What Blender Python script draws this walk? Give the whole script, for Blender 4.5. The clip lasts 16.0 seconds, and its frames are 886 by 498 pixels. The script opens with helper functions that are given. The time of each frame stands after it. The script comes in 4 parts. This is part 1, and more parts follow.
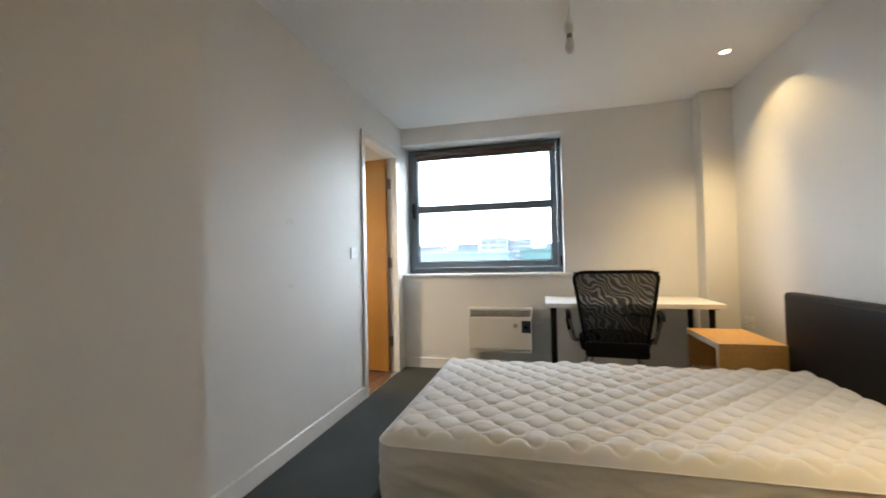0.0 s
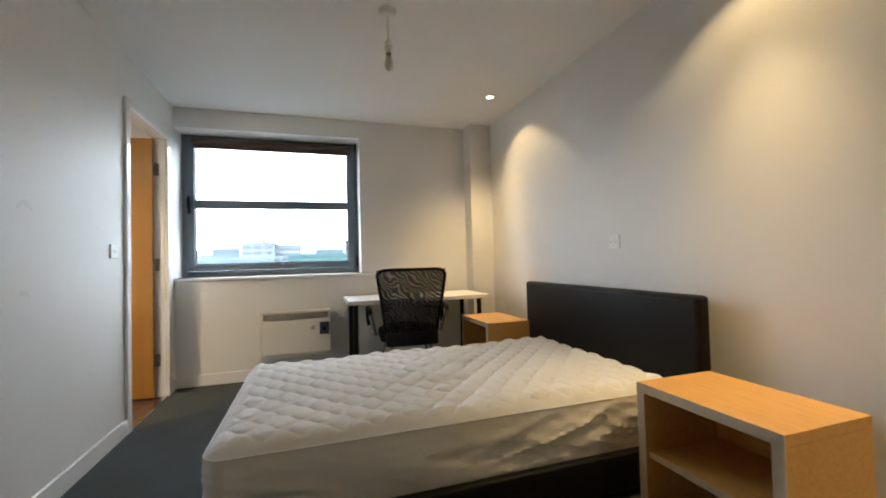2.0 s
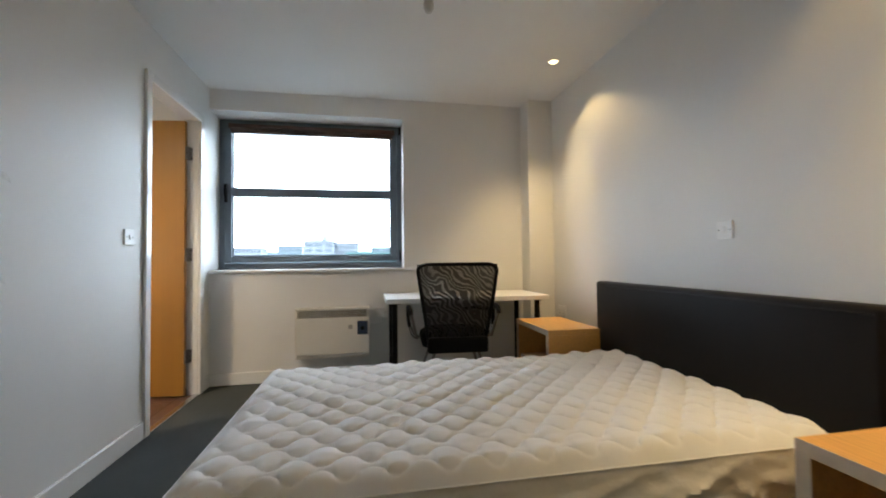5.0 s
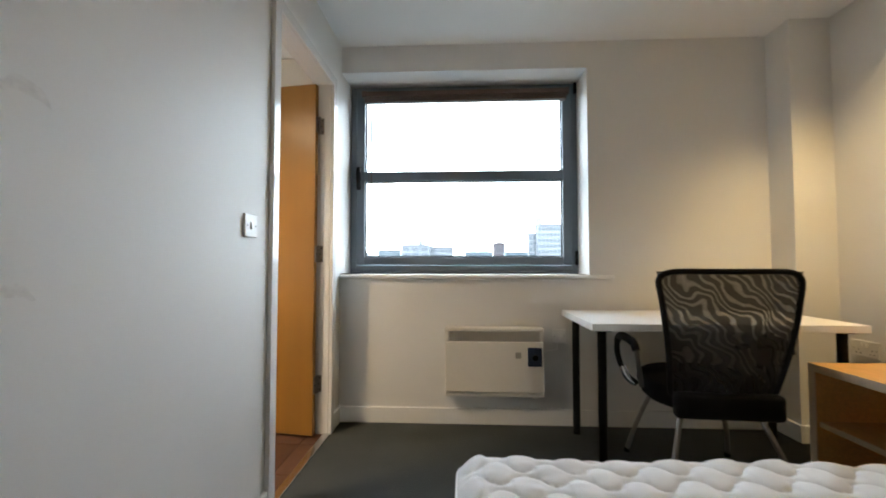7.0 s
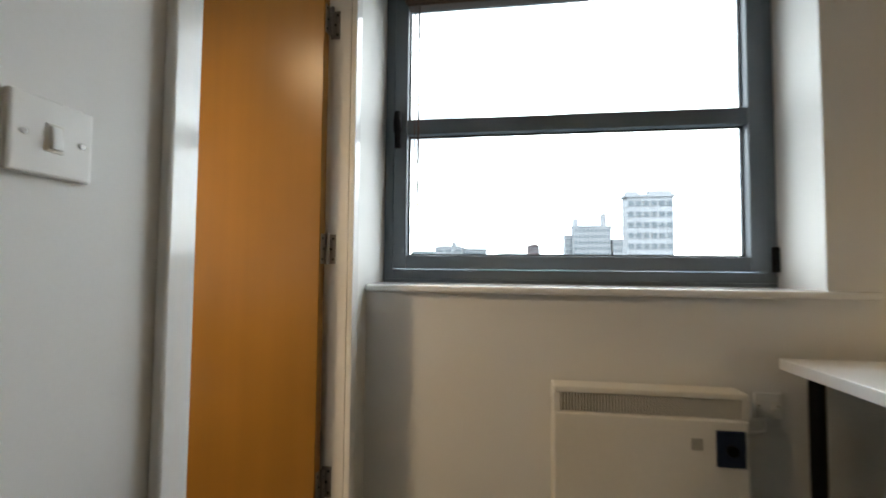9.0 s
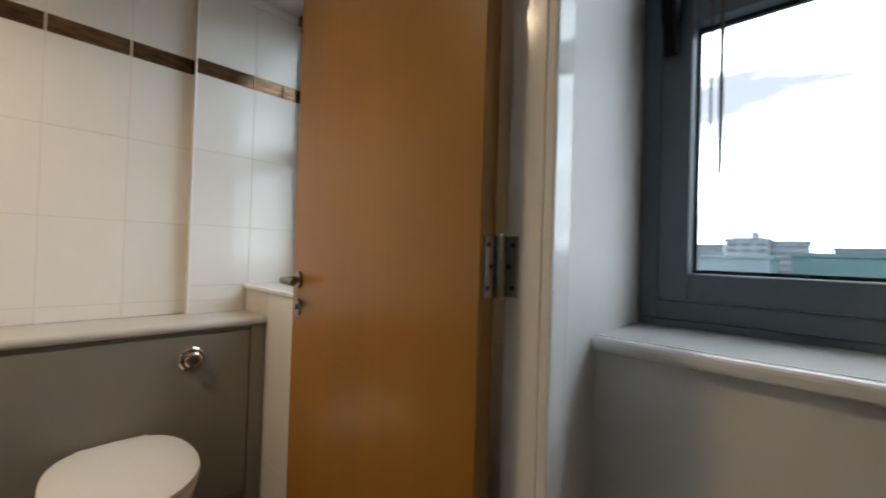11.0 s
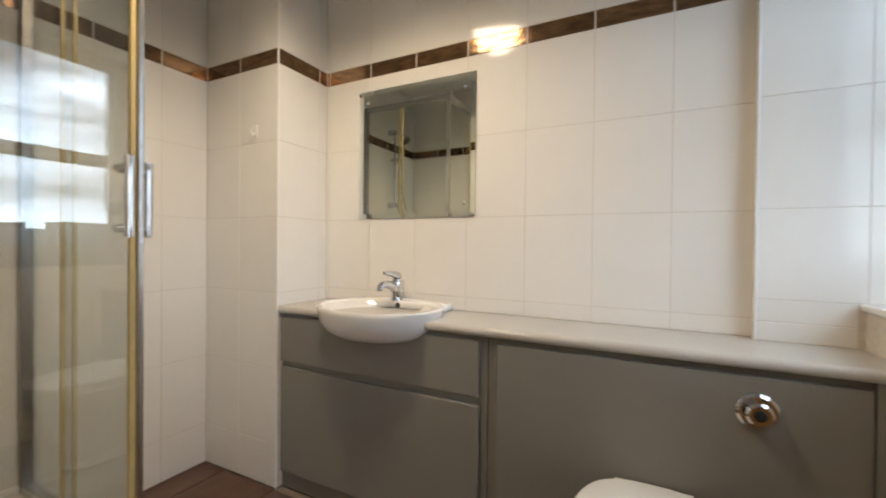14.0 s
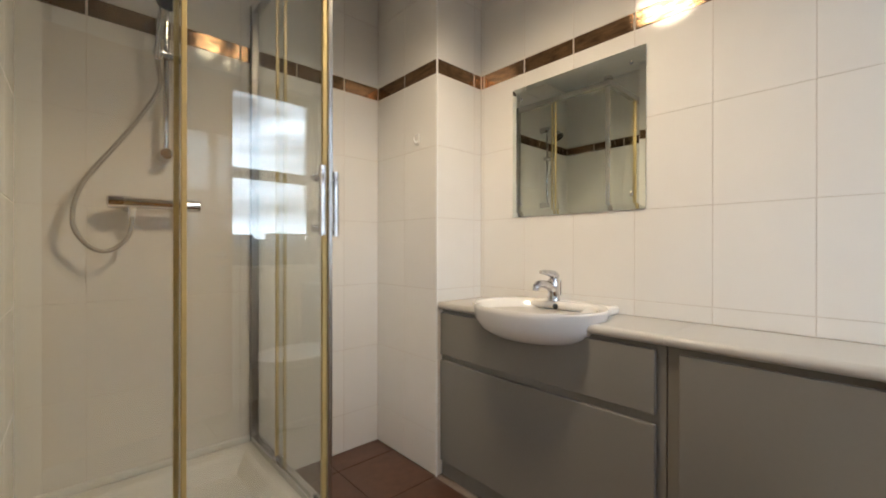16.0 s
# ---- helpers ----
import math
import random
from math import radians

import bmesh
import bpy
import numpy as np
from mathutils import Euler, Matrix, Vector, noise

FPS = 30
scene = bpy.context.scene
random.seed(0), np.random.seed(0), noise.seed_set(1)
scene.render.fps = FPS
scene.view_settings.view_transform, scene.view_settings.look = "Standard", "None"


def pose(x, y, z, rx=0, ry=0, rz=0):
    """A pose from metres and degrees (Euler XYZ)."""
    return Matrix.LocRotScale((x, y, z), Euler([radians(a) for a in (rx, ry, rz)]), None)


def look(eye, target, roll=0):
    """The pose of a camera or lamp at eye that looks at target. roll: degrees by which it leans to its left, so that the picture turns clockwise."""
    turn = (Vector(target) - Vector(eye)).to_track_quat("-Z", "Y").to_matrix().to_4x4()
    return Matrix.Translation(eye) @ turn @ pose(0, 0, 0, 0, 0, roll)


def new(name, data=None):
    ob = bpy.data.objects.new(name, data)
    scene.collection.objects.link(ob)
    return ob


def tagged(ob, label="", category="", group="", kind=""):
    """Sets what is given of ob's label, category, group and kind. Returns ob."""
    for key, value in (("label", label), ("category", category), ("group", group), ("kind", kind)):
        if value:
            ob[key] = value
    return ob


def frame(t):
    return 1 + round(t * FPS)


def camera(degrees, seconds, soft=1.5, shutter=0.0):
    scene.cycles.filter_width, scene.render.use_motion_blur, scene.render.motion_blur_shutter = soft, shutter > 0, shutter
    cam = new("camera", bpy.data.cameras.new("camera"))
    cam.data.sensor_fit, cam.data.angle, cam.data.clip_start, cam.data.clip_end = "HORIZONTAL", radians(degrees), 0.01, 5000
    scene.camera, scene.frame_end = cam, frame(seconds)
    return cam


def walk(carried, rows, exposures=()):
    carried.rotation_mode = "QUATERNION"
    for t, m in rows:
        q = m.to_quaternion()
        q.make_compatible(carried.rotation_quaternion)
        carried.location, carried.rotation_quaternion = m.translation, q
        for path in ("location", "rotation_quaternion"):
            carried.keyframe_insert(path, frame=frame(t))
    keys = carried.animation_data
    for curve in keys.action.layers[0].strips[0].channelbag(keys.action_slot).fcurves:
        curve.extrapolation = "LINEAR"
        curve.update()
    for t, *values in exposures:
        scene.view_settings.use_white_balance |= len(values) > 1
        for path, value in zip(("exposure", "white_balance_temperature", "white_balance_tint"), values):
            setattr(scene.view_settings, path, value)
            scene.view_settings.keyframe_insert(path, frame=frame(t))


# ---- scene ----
cam = camera(95.5, 16.0, soft=1.8, shutter=0.4)
PATH = [
    (0, (1.415, -3.973, 1.105), (0.934, -2.032, 1.153), -1.2),
    (0.5, (1.219, -4.042, 1.079), (1.094, -2.046, 1.138), -1.2),
    (1, (1.159, -4.067, 1.07), (1.34, -2.076, 1.13), -1.4),
    (1.5, (1.144, -4.065, 1.064), (1.575, -2.113, 1.121), -1.5),
    (2, (1.148, -4.07, 1.061), (1.766, -2.169, 1.112), -1.5),
    (2.5, (1.175, -4.081, 1.059), (1.922, -2.226, 1.107), -1.5),
    (3, (1.201, -4.078, 1.061), (2.016, -2.252, 1.107), -1.5),
    (5.5, (1.311, -3.376, 1.011), (1.492, -1.385, 1.074), -0.4),
    (6, (1.144, -3.095, 1.014), (1.165, -1.097, 1.088), -0.2),
    (6.5, (0.934, -2.856, 1.04), (0.862, -0.858, 1.107), -0.0),
    (7, (0.803, -2.614, 1.014), (0.707, -0.618, 1.091), 0.0),
    (7.5, (0.709, -2.304, 0.997), (0.619, -0.308, 1.089), -0.1),
    (8, (0.629, -2.038, 0.993), (0.548, -0.042, 1.085), -0.1),
    (10.5, (0.366, -0.9, 1.091), (-0.684, 0.801, 1.119), 1.7),
    (11, (0.318, -0.764, 1.095), (-1.062, 0.683, 1.118), 1.8),
    (11.5, (0.202, -0.597, 1.087), (-1.479, 0.487, 1.096), 1.8),
    (12, (0.086, -0.507, 1.095), (-1.809, 0.13, 1.092), 1.5),
    (12.5, (-0.007, -0.501, 1.128), (-1.997, -0.299, 1.084), 1.5),
    (13, (-0.075, -0.496, 1.116), (-2.061, -0.731, 1.069), 1.1),
    (13.5, (-0.137, -0.516, 1.097), (-2.039, -1.131, 1.059), 0.7),
    (14, (-0.188, -0.556, 1.07), (-1.975, -1.454, 1.051), 0.6),
    (14.5, (-0.199, -0.577, 1.06), (-1.846, -1.712, 1.044), 0.5),
    (15, (-0.201, -0.59, 1.05), (-1.735, -1.873, 1.042), 0.3),
    (15.5, (-0.204, -0.596, 1.05), (-1.636, -1.992, 1.044), 0.1),
    (16, (-0.201, -0.602, 1.043), (-1.551, -2.078, 1.042), 0.1),
]
walk(cam, [(t, look(eye, target, roll)) for t, eye, target, roll in PATH],
     [(0.0, 0.90, 6250, 10), (1.5, 0.76, 6250, 10), (3.0, 0.72, 6250, 10), (5.5, 0.58, 6000, 10), (7.0, 0.58, 6350, 10), (8.2, 0.52, 7000, 10), (10.3, -0.95, 6500, 10), (11.0, -0.85, 6400, 10), (11.8, -0.46, 6350, 10), (13.5, -0.60, 6100, 10), (16.0, -0.56, 6000, 10)])

# ---- world and light ----
world = bpy.data.worlds.new("overcast_sky")
scene.world = world
world.use_nodes = True
wn, wl = world.node_tree.nodes, world.node_tree.links
wn.clear()
sky = wn.new("ShaderNodeTexSky")
sky.sky_type, sky.sun_disc = "NISHITA", False
sky.sun_elevation, sky.sun_rotation = radians(38), radians(200)
sky_gain = wn.new("ShaderNodeVectorMath")
sky_gain.operation = "SCALE"
sky_gain.inputs["Scale"].default_value = 0.10
coord = wn.new("ShaderNodeTexCoord")
stretch = wn.new("ShaderNodeMapping")
stretch.inputs["Scale"].default_value = (1.0, 1.0, 4.5)
clouds = wn.new("ShaderNodeTexNoise")
clouds.inputs["Scale"].default_value, clouds.inputs["Detail"].default_value, clouds.inputs["Roughness"].default_value = 3.2, 7, 0.55
ramp = wn.new("ShaderNodeValToRGB")
ramp.color_ramp.elements[0].position, ramp.color_ramp.elements[0].color = 0.36, (0.095, 0.098, 0.104, 1)
ramp.color_ramp.elements[1].position, ramp.color_ramp.elements[1].color = 0.74, (0.88, 0.97, 1.06, 1)
mixed = wn.new("ShaderNodeMix")
mixed.data_type = "RGBA"
mixed.inputs["Factor"].default_value = 0.95
back = wn.new("ShaderNodeBackground")
back.inputs["Strength"].default_value = 17.5
wout = wn.new("ShaderNodeOutputWorld")
wl.new(sky.outputs["Color"], sky_gain.inputs[0])
wl.new(coord.outputs["Generated"], stretch.inputs["Vector"])
wl.new(stretch.outputs["Vector"], clouds.inputs["Vector"])
wl.new(clouds.outputs["Fac"], ramp.inputs["Fac"])
wl.new(sky_gain.outputs["Vector"], mixed.inputs["A"])
wl.new(ramp.outputs["Color"], mixed.inputs["B"])
wl.new(mixed.outputs["Result"], back.inputs["Color"])
wl.new(back.outputs["Background"], wout.inputs["Surface"])

sun_data = bpy.data.lights.new("sun", "SUN")
sun_data.energy, sun_data.angle, sun_data.color = 0.8, radians(14), (1.0, 0.96, 0.9)
new("sun", sun_data).matrix_world = look((0, -20, 30), (6, 0, 0))

WARM = (1.0, 0.70, 0.32)


def spot(name, x, y, z, watts, cone, blend, radius=0.03, tint=WARM, lean=0.0001):
    data = bpy.data.lights.new(name, "SPOT")
    data.energy, data.color, data.spot_size, data.spot_blend, data.shadow_soft_size = watts, tint, radians(cone), blend, radius
    ob = new(name, data)
    ob.matrix_world = look((x, y, z), (x, y + lean, 0))
    return ob


BED_LAMPS = [(2.649, -0.89), (2.649, -2.92), (2.649, -4.95)]
# beams one and three lean windowward; unseen third lamp added to brighten the bed side
for (lx, ly), lean, watts in zip(BED_LAMPS, (0.80, 0.0001, 0.90), (72, 66, 95)):
    spot("downlight_spill", lx, ly, 2.462, 15, 114, 0.35)
    spot("downlight_beam", lx, ly, 2.462, watts, 68, 1.0, lean=lean)
BATH_LAMP = (-0.92, -1.38)
spot("downlight_lamp", *BATH_LAMP, 2.385, 172, 154, 0.8, 0.14, (1.0, 0.76, 0.48))

# ---- materials ----
def material(name, colour, rough=0.6, metal=0.0, grain=0.06, scale=30.0, bump=0.15, stain=0.05, stain_scale=1.6, coat=0.0, spread=0.0, stretch=(1, 1, 1), depth=0.002, specular=0.5):
    m = bpy.data.materials.new(name)
    m.use_nodes = True
    n, l = m.node_tree.nodes, m.node_tree.links
    b = n["Principled BSDF"]
    b.inputs["Roughness"].default_value, b.inputs["Metallic"].default_value, b.inputs["Coat Weight"].default_value = rough, metal, coat
    b.inputs["Specular IOR Level"].default_value = specular
    mp = n.new("ShaderNodeMapping")
    mp.inputs["Scale"].default_value = stretch
    geo = n.new("ShaderNodeNewGeometry")
    l.new(geo.outputs["Position"], mp.inputs["Vector"])
    fine, broad = n.new("ShaderNodeTexNoise"), n.new("ShaderNodeTexNoise")
    fine.inputs["Scale"].default_value, fine.inputs["Detail"].default_value = scale, 5
    broad.inputs["Scale"].default_value, broad.inputs["Detail"].default_value = stain_scale, 3
    l.new(mp.outputs["Vector"], fine.inputs["Vector"])
    l.new(geo.outputs["Position"], broad.inputs["Vector"])
    total = None
    for source, amount in ((fine.outputs["Fac"], grain), (broad.outputs["Fac"], stain)):
        r = n.new("ShaderNodeMapRange")
        r.inputs["From Min"].default_value, r.inputs["From Max"].default_value = 0.25, 0.75
        r.inputs["To Min"].default_value, r.inputs["To Max"].default_value = 1 - amount, 1 + amount
        l.new(source, r.inputs["Value"])
        if total is None:
            total = r.outputs["Result"]
        else:
            mul = n.new("ShaderNodeMath")
            mul.operation = "MULTIPLY"
            l.new(total, mul.inputs[0])
            l.new(r.outputs["Result"], mul.inputs[1])
            total = mul.outputs["Value"]
    if spread:
        info, r = n.new("ShaderNodeObjectInfo"), n.new("ShaderNodeMapRange")
        r.inputs["To Min"].default_value, r.inputs["To Max"].default_value = 1 - spread, 1 + spread
        l.new(info.outputs["Random"], r.inputs["Value"])
        mul = n.new("ShaderNodeMath")
        mul.operation = "MULTIPLY"
        l.new(total, mul.inputs[0])
        l.new(r.outputs["Result"], mul.inputs[1])
        total = mul.outputs["Value"]
    sc = n.new("ShaderNodeVectorMath")
    sc.operation = "SCALE"
    sc.inputs[0].default_value = colour
    l.new(total, sc.inputs["Scale"])
    l.new(sc.outputs["Vector"], b.inputs["Base Color"])
    if bump:
        bp = n.new("ShaderNodeBump")
        bp.inputs["Strength"].default_value, bp.inputs["Distance"].default_value = bump, depth
        l.new(fine.outputs["Fac"], bp.inputs["Height"])
        l.new(bp.outputs["Normal"], b.inputs["Normal"])
    return m


def glass_material(name, tint, base=0.04):
    """Clear sheet whose gloss grows towards grazing angles."""
    m = bpy.data.materials.new(name)
    m.use_nodes = True
    n, l = m.node_tree.nodes, m.node_tree.links
    n.clear()
    out, mix, facing = n.new("ShaderNodeOutputMaterial"), n.new("ShaderNodeMixShader"), n.new("ShaderNodeLayerWeight")
    clear, shine = n.new("ShaderNodeBsdfTransparent"), n.new("ShaderNodeBsdfGlossy")
    power, lift = n.new("ShaderNodeMath"), n.new("ShaderNodeMath")
    facing.inputs["Blend"].default_value = 0.5
    power.operation, lift.operation = "POWER", "MULTIPLY_ADD"
    power.inputs[1].default_value = 5.0
    lift.inputs[1].default_value, lift.inputs[2].default_value = 0.6, base
    clear.inputs["Color"].default_value = (*tint, 1)
    shine.inputs["Roughness"].default_value = 0.0
    l.new(facing.outputs["Facing"], power.inputs[0])
    l.new(power.outputs["Value"], lift.inputs[0])
    l.new(lift.outputs["Value"], mix.inputs["Fac"])
    l.new(clear.outputs["BSDF"], mix.inputs[1])
    l.new(shine.outputs["BSDF"], mix.inputs[2])
    l.new(mix.outputs["Shader"], out.inputs["Surface"])
    return m


def glow(name, colour, strength):
    m = bpy.data.materials.new(name)
    m.use_nodes = True
    b = m.node_tree.nodes["Principled BSDF"]
    b.inputs["Emission Color"].default_value, b.inputs["Emission Strength"].default_value = (*colour, 1), strength
    return m


PAINT = material("white_wall_paint", (0.74, 0.73, 0.71), 0.55, grain=0.012, scale=220, bump=0.12, stain=0.03, depth=0.001)
CEIL = material("white_ceiling_paint", (0.78, 0.78, 0.77), 0.7, grain=0.01, scale=160, bump=0.08, stain=0.02, depth=0.001)
GLOSS = material("white_gloss_paint", (0.80, 0.79, 0.77), 0.14, grain=0.015, scale=60, bump=0.05, stain=0.03)
CARPET = material("charcoal_carpet", (0.052, 0.058, 0.056), 0.95, grain=0.45, scale=420, bump=0.9, stain=0.16, stain_scale=3, depth=0.006)
OAK = material("honey_wood_veneer", (0.325, 0.155, 0.027), 0.30, grain=0.11, scale=3.2, bump=0.02, stain=0.10, stain_scale=2.4, stretch=(3, 3, 0.10))
BEECH = material("beech_veneer", (0.68, 0.375, 0.112), 0.38, grain=0.12, scale=14, bump=0.04, stain=0.06, coat=0.1, stretch=(6, 0.6, 6))
BEECH_EDGE = material("pale_beech_edging", (0.66, 0.52, 0.36), 0.4, grain=0.06, scale=30, bump=0.03)
LEATHER = material("black_faux_leather", (0.009, 0.008, 0.009), 0.46, grain=0.2, scale=260, bump=0.35, stain=0.1, depth=0.001, specular=0.14)
QUILT = material("white_quilted_cotton", (0.83, 0.83, 0.84), 0.85, grain=0.03, scale=500, bump=0.25, stain=0.03, depth=0.001)
SHEET = material("white_polycotton", (0.76, 0.74, 0.71), 0.75, grain=0.03, scale=9, bump=0.45, stain=0.04, stretch=(1, 1, 1.6), depth=0.012)
GREY_ALU = material("slate_grey_frame", (0.12, 0.145, 0.17), 0.42, grain=0.05, scale=90, bump=0.05, stain=0.08)
DARK_ALU = material("dark_gasket", (0.02, 0.022, 0.025), 0.5)
BLACK = material("black_plastic", (0.007, 0.007, 0.008), 0.5, grain=0.1, scale=200, bump=0.1, specular=0.10)
BLACK_METAL = material("black_powder_coat", (0.008, 0.008, 0.009), 0.42, grain=0.1, scale=150, bump=0.08, specular=0.12)
FABRIC = material("black_seat_fabric", (0.006, 0.006, 0.007), 0.9, grain=0.3, scale=500, bump=0.5, specular=0.08)
CHROME = material("chrome", (0.62, 0.62, 0.64), 0.08, 1.0, grain=0.01, scale=20, bump=0.0)
STEEL = material("brushed_steel", (0.30, 0.285, 0.27), 0.32, 1.0, grain=0.08, scale=60, bump=0.05)
ALU = material("polished_aluminium", (0.62, 0.62, 0.62), 0.25, 1.0, grain=0.04, scale=40, bump=0.02)
SEAL = material("yellowed_seal", (0.50, 0.39, 0.17), 0.35, grain=0.1, scale=20, bump=0.05, stain=0.2, stain_scale=3)
WHITE_TOP = material("white_laminate", (0.82, 0.81, 0.79), 0.35, grain=0.01, scale=60, bump=0.02)
PLASTIC = material("white_plastic", (0.80, 0.79, 0.77), 0.32, grain=0.01, scale=60, bump=0.0, stain=0.02)
CREAM = material("cream_enamel", (0.74, 0.71, 0.65), 0.4, grain=0.015, scale=60, bump=0.03)
GRILLE = material("dull_brown_grille", (0.20, 0.17, 0.11), 0.6)
NAVY = material("navy_plastic", (0.012, 0.022, 0.055), 0.3, grain=0.05)
SILVER = material("grey_badge", (0.38, 0.36, 0.32), 0.35)
BLIND = material("dark_brown_slat", (0.095, 0.055, 0.04), 0.45, grain=0.2, scale=60, stretch=(0.2, 3, 3))
TILE = material("cream_glazed_tile", (0.80, 0.775, 0.735), 0.075, grain=0.012, scale=8, bump=0.22, stain=0.015, spread=0.014, depth=0.004)
BAND = material("brown_metallic_border_tile", (0.19, 0.115, 0.062), 0.10, 0.75, grain=0.55, scale=26, bump=0.25, stain=0.2, stain_scale=9, spread=0.12, stretch=(0.6, 0.6, 2.4), depth=0.004)
GROUT = material("warm_grey_grout", (0.64, 0.58, 0.52), 0.9, grain=0.1, scale=90)
FLOOR_TILE = material("brown_floor_tile", (0.095, 0.045, 0.029), 0.32, grain=0.2, scale=24, bump=0.12, stain=0.18, stain_scale=4, spread=0.10)
FLOOR_GROUT = material("dull_floor_grout", (0.24, 0.19, 0.155), 0.9, grain=0.15, scale=90)
GREYUNIT = material("warm_grey_satin_panel", (0.225, 0.214, 0.192), 0.42, grain=0.012, scale=80, bump=0.03, stain=0.03)
COUNTER = material("pale_grey_laminate", (0.49, 0.47, 0.435), 0.32, grain=0.03, scale=160, bump=0.03)
CERAMIC = material("white_vitreous_china", (0.82, 0.80, 0.77), 0.06, grain=0.005, scale=10, bump=0.0, stain=0.01, coat=0.3)
ACRYLIC = material("white_acrylic", (0.78, 0.77, 0.74), 0.16, grain=0.01, scale=14, bump=0.0, stain=0.02)
MIRROR = material("silvered_mirror", (0.78, 0.83, 0.79), 0.0, 1.0, grain=0.0, scale=5, bump=0.0, stain=0.0)
HOSE = material("grey_shower_hose", (0.45, 0.43, 0.40), 0.35, 0.6, grain=0.1, scale=200)
# bluish distance haze is mixed into the concrete and hill colours
CONCRETE = material("haze_tinted_concrete", (0.165, 0.180, 0.198), 0.85, grain=0.05, scale=0.5, bump=0.0, stain=0.1, stain_scale=0.05)
BLUE_GLASS = material("blue_grey_cladding", (0.08, 0.115, 0.135), 0.4, grain=0.05, scale=0.5, bump=0.0, stain=0.1, stain_scale=0.05)
FAR_WINDOW = material("far_window_glass", (0.040, 0.058, 0.072), 0.3, bump=0.0)
RED_TOWER = material("weathered_red_cladding", (0.060, 0.042, 0.045), 0.8, scale=0.5, bump=0.0)
CITY = material("distant_city_ground", (0.040, 0.055, 0.060), 0.95, grain=0.4, scale=0.05, bump=0.0, stain=0.3, stain_scale=0.008)
HILL = material("hazy_hills", (0.085, 0.115, 0.145), 0.95, grain=0.1, scale=0.01, bump=0.0)
ROOF = material("teal_roof_sheet", (0.035, 0.085, 0.085), 0.6, grain=0.1, scale=0.3, bump=0.0)
PANE = glass_material("solar_control_glass", (0.93, 0.95, 0.95))
SHOWER_GLASS = glass_material("shower_glass", (0.965, 0.98, 0.97), 0.10)
LENS = glow("lamp_lens", (1.0, 0.72, 0.36), 5.0)
BULB = material("frosted_bulb", (0.72, 0.70, 0.66), 0.15, grain=0.01, bump=0.0)
MARK = material("grey_scuff", (0.69, 0.675, 0.65), 0.7, grain=0.10, scale=60, bump=0.0)


def mesh_material():
    m = bpy.data.materials.new("black_woven_mesh")
    m.use_nodes = True
    n, l = m.node_tree.nodes, m.node_tree.links
    b = n["Principled BSDF"]
    b.inputs["Base Color"].default_value, b.inputs["Roughness"].default_value = (0.012, 0.012, 0.013, 1), 0.7
    geo, wave, r = n.new("ShaderNodeNewGeometry"), n.new("ShaderNodeTexWave"), n.new("ShaderNodeMapRange")
    wave.wave_type, wave.bands_direction = "BANDS", "DIAGONAL"
    wave.inputs["Scale"].default_value, wave.inputs["Distortion"].default_value = 15.0, 14.0
    wave.inputs["Detail"].default_value, wave.inputs["Detail Scale"].default_value = 0.8, 0.7
    r.inputs["To Min"].default_value, r.inputs["To Max"].default_value = 0.83, 0.98
    l.new(geo.outputs["Position"], wave.inputs["Vector"])
    l.new(wave.outputs["Fac"], r.inputs["Value"])
    l.new(r.outputs["Result"], b.inputs["Alpha"])
    return m


NET = mesh_material()

# ---- building helpers ----
def cuboid(bm, x0, x1, y0, y1, z0, z1, bevel=0.0, segments=2):
    made = bmesh.ops.create_cube(bm, size=1.0)["verts"]
    for v in made:
        v.co = Vector((x0 + (v.co.x + 0.5) * (x1 - x0), y0 + (v.co.y + 0.5) * (y1 - y0), z0 + (v.co.z + 0.5) * (z1 - z0)))
    if bevel:
        edges = list({e for v in made for e in v.link_edges})
        bmesh.ops.bevel(bm, geom=edges, offset=bevel, segments=segments, affect="EDGES", profile=0.5)
    return bm


def block(x0, x1, y0, y1, z0, z1, bevel=0.0, segments=2):
    return cuboid(bmesh.new(), x0, x1, y0, y1, z0, z1, bevel, segments)


def tube(bm, points, radius, sides=12, cap=True):
    """A round bar through the points; radius is one number or one for each point."""
    pts = [Vector(p) for p in points]
    rings = []
    up = None
    for i, p in enumerate(pts):
        d = (pts[min(i + 1, len(pts) - 1)] - pts[max(i - 1, 0)]).normalized()
        if up is None:
            up = d.orthogonal().normalized()
        up = (up - d * up.dot(d)).normalized()
        side = d.cross(up)
        r = radius[i] if isinstance(radius, (list, tuple)) else radius
        rings.append([bm.verts.new(p + r * (math.cos(2 * math.pi * k / sides) * up + math.sin(2 * math.pi * k / sides) * side)) for k in range(sides)])
    for a, b in zip(rings, rings[1:]):
        for k in range(sides):
            bm.faces.new((a[k], a[(k + 1) % sides], b[(k + 1) % sides], b[k]))
    if cap:
        bm.faces.new(list(reversed(rings[0])))
        bm.faces.new(rings[-1])
    return bm


def arc(points, steps=8):
    """A smooth curve through a few points (Catmull-Rom)."""
    p = [Vector(q) for q in points]
    p = [2 * p[0] - p[1]] + p + [2 * p[-1] - p[-2]]
    out = []
    for a, b, c, d in zip(p, p[1:], p[2:], p[3:]):
        for k in range(steps):
            t = k / steps
            out.append(0.5 * ((2 * b) + (c - a) * t + (2 * a - 5 * b + 4 * c - d) * t * t + (3 * b - a - 3 * c + d) * t ** 3))
    return out + [p[-2]]


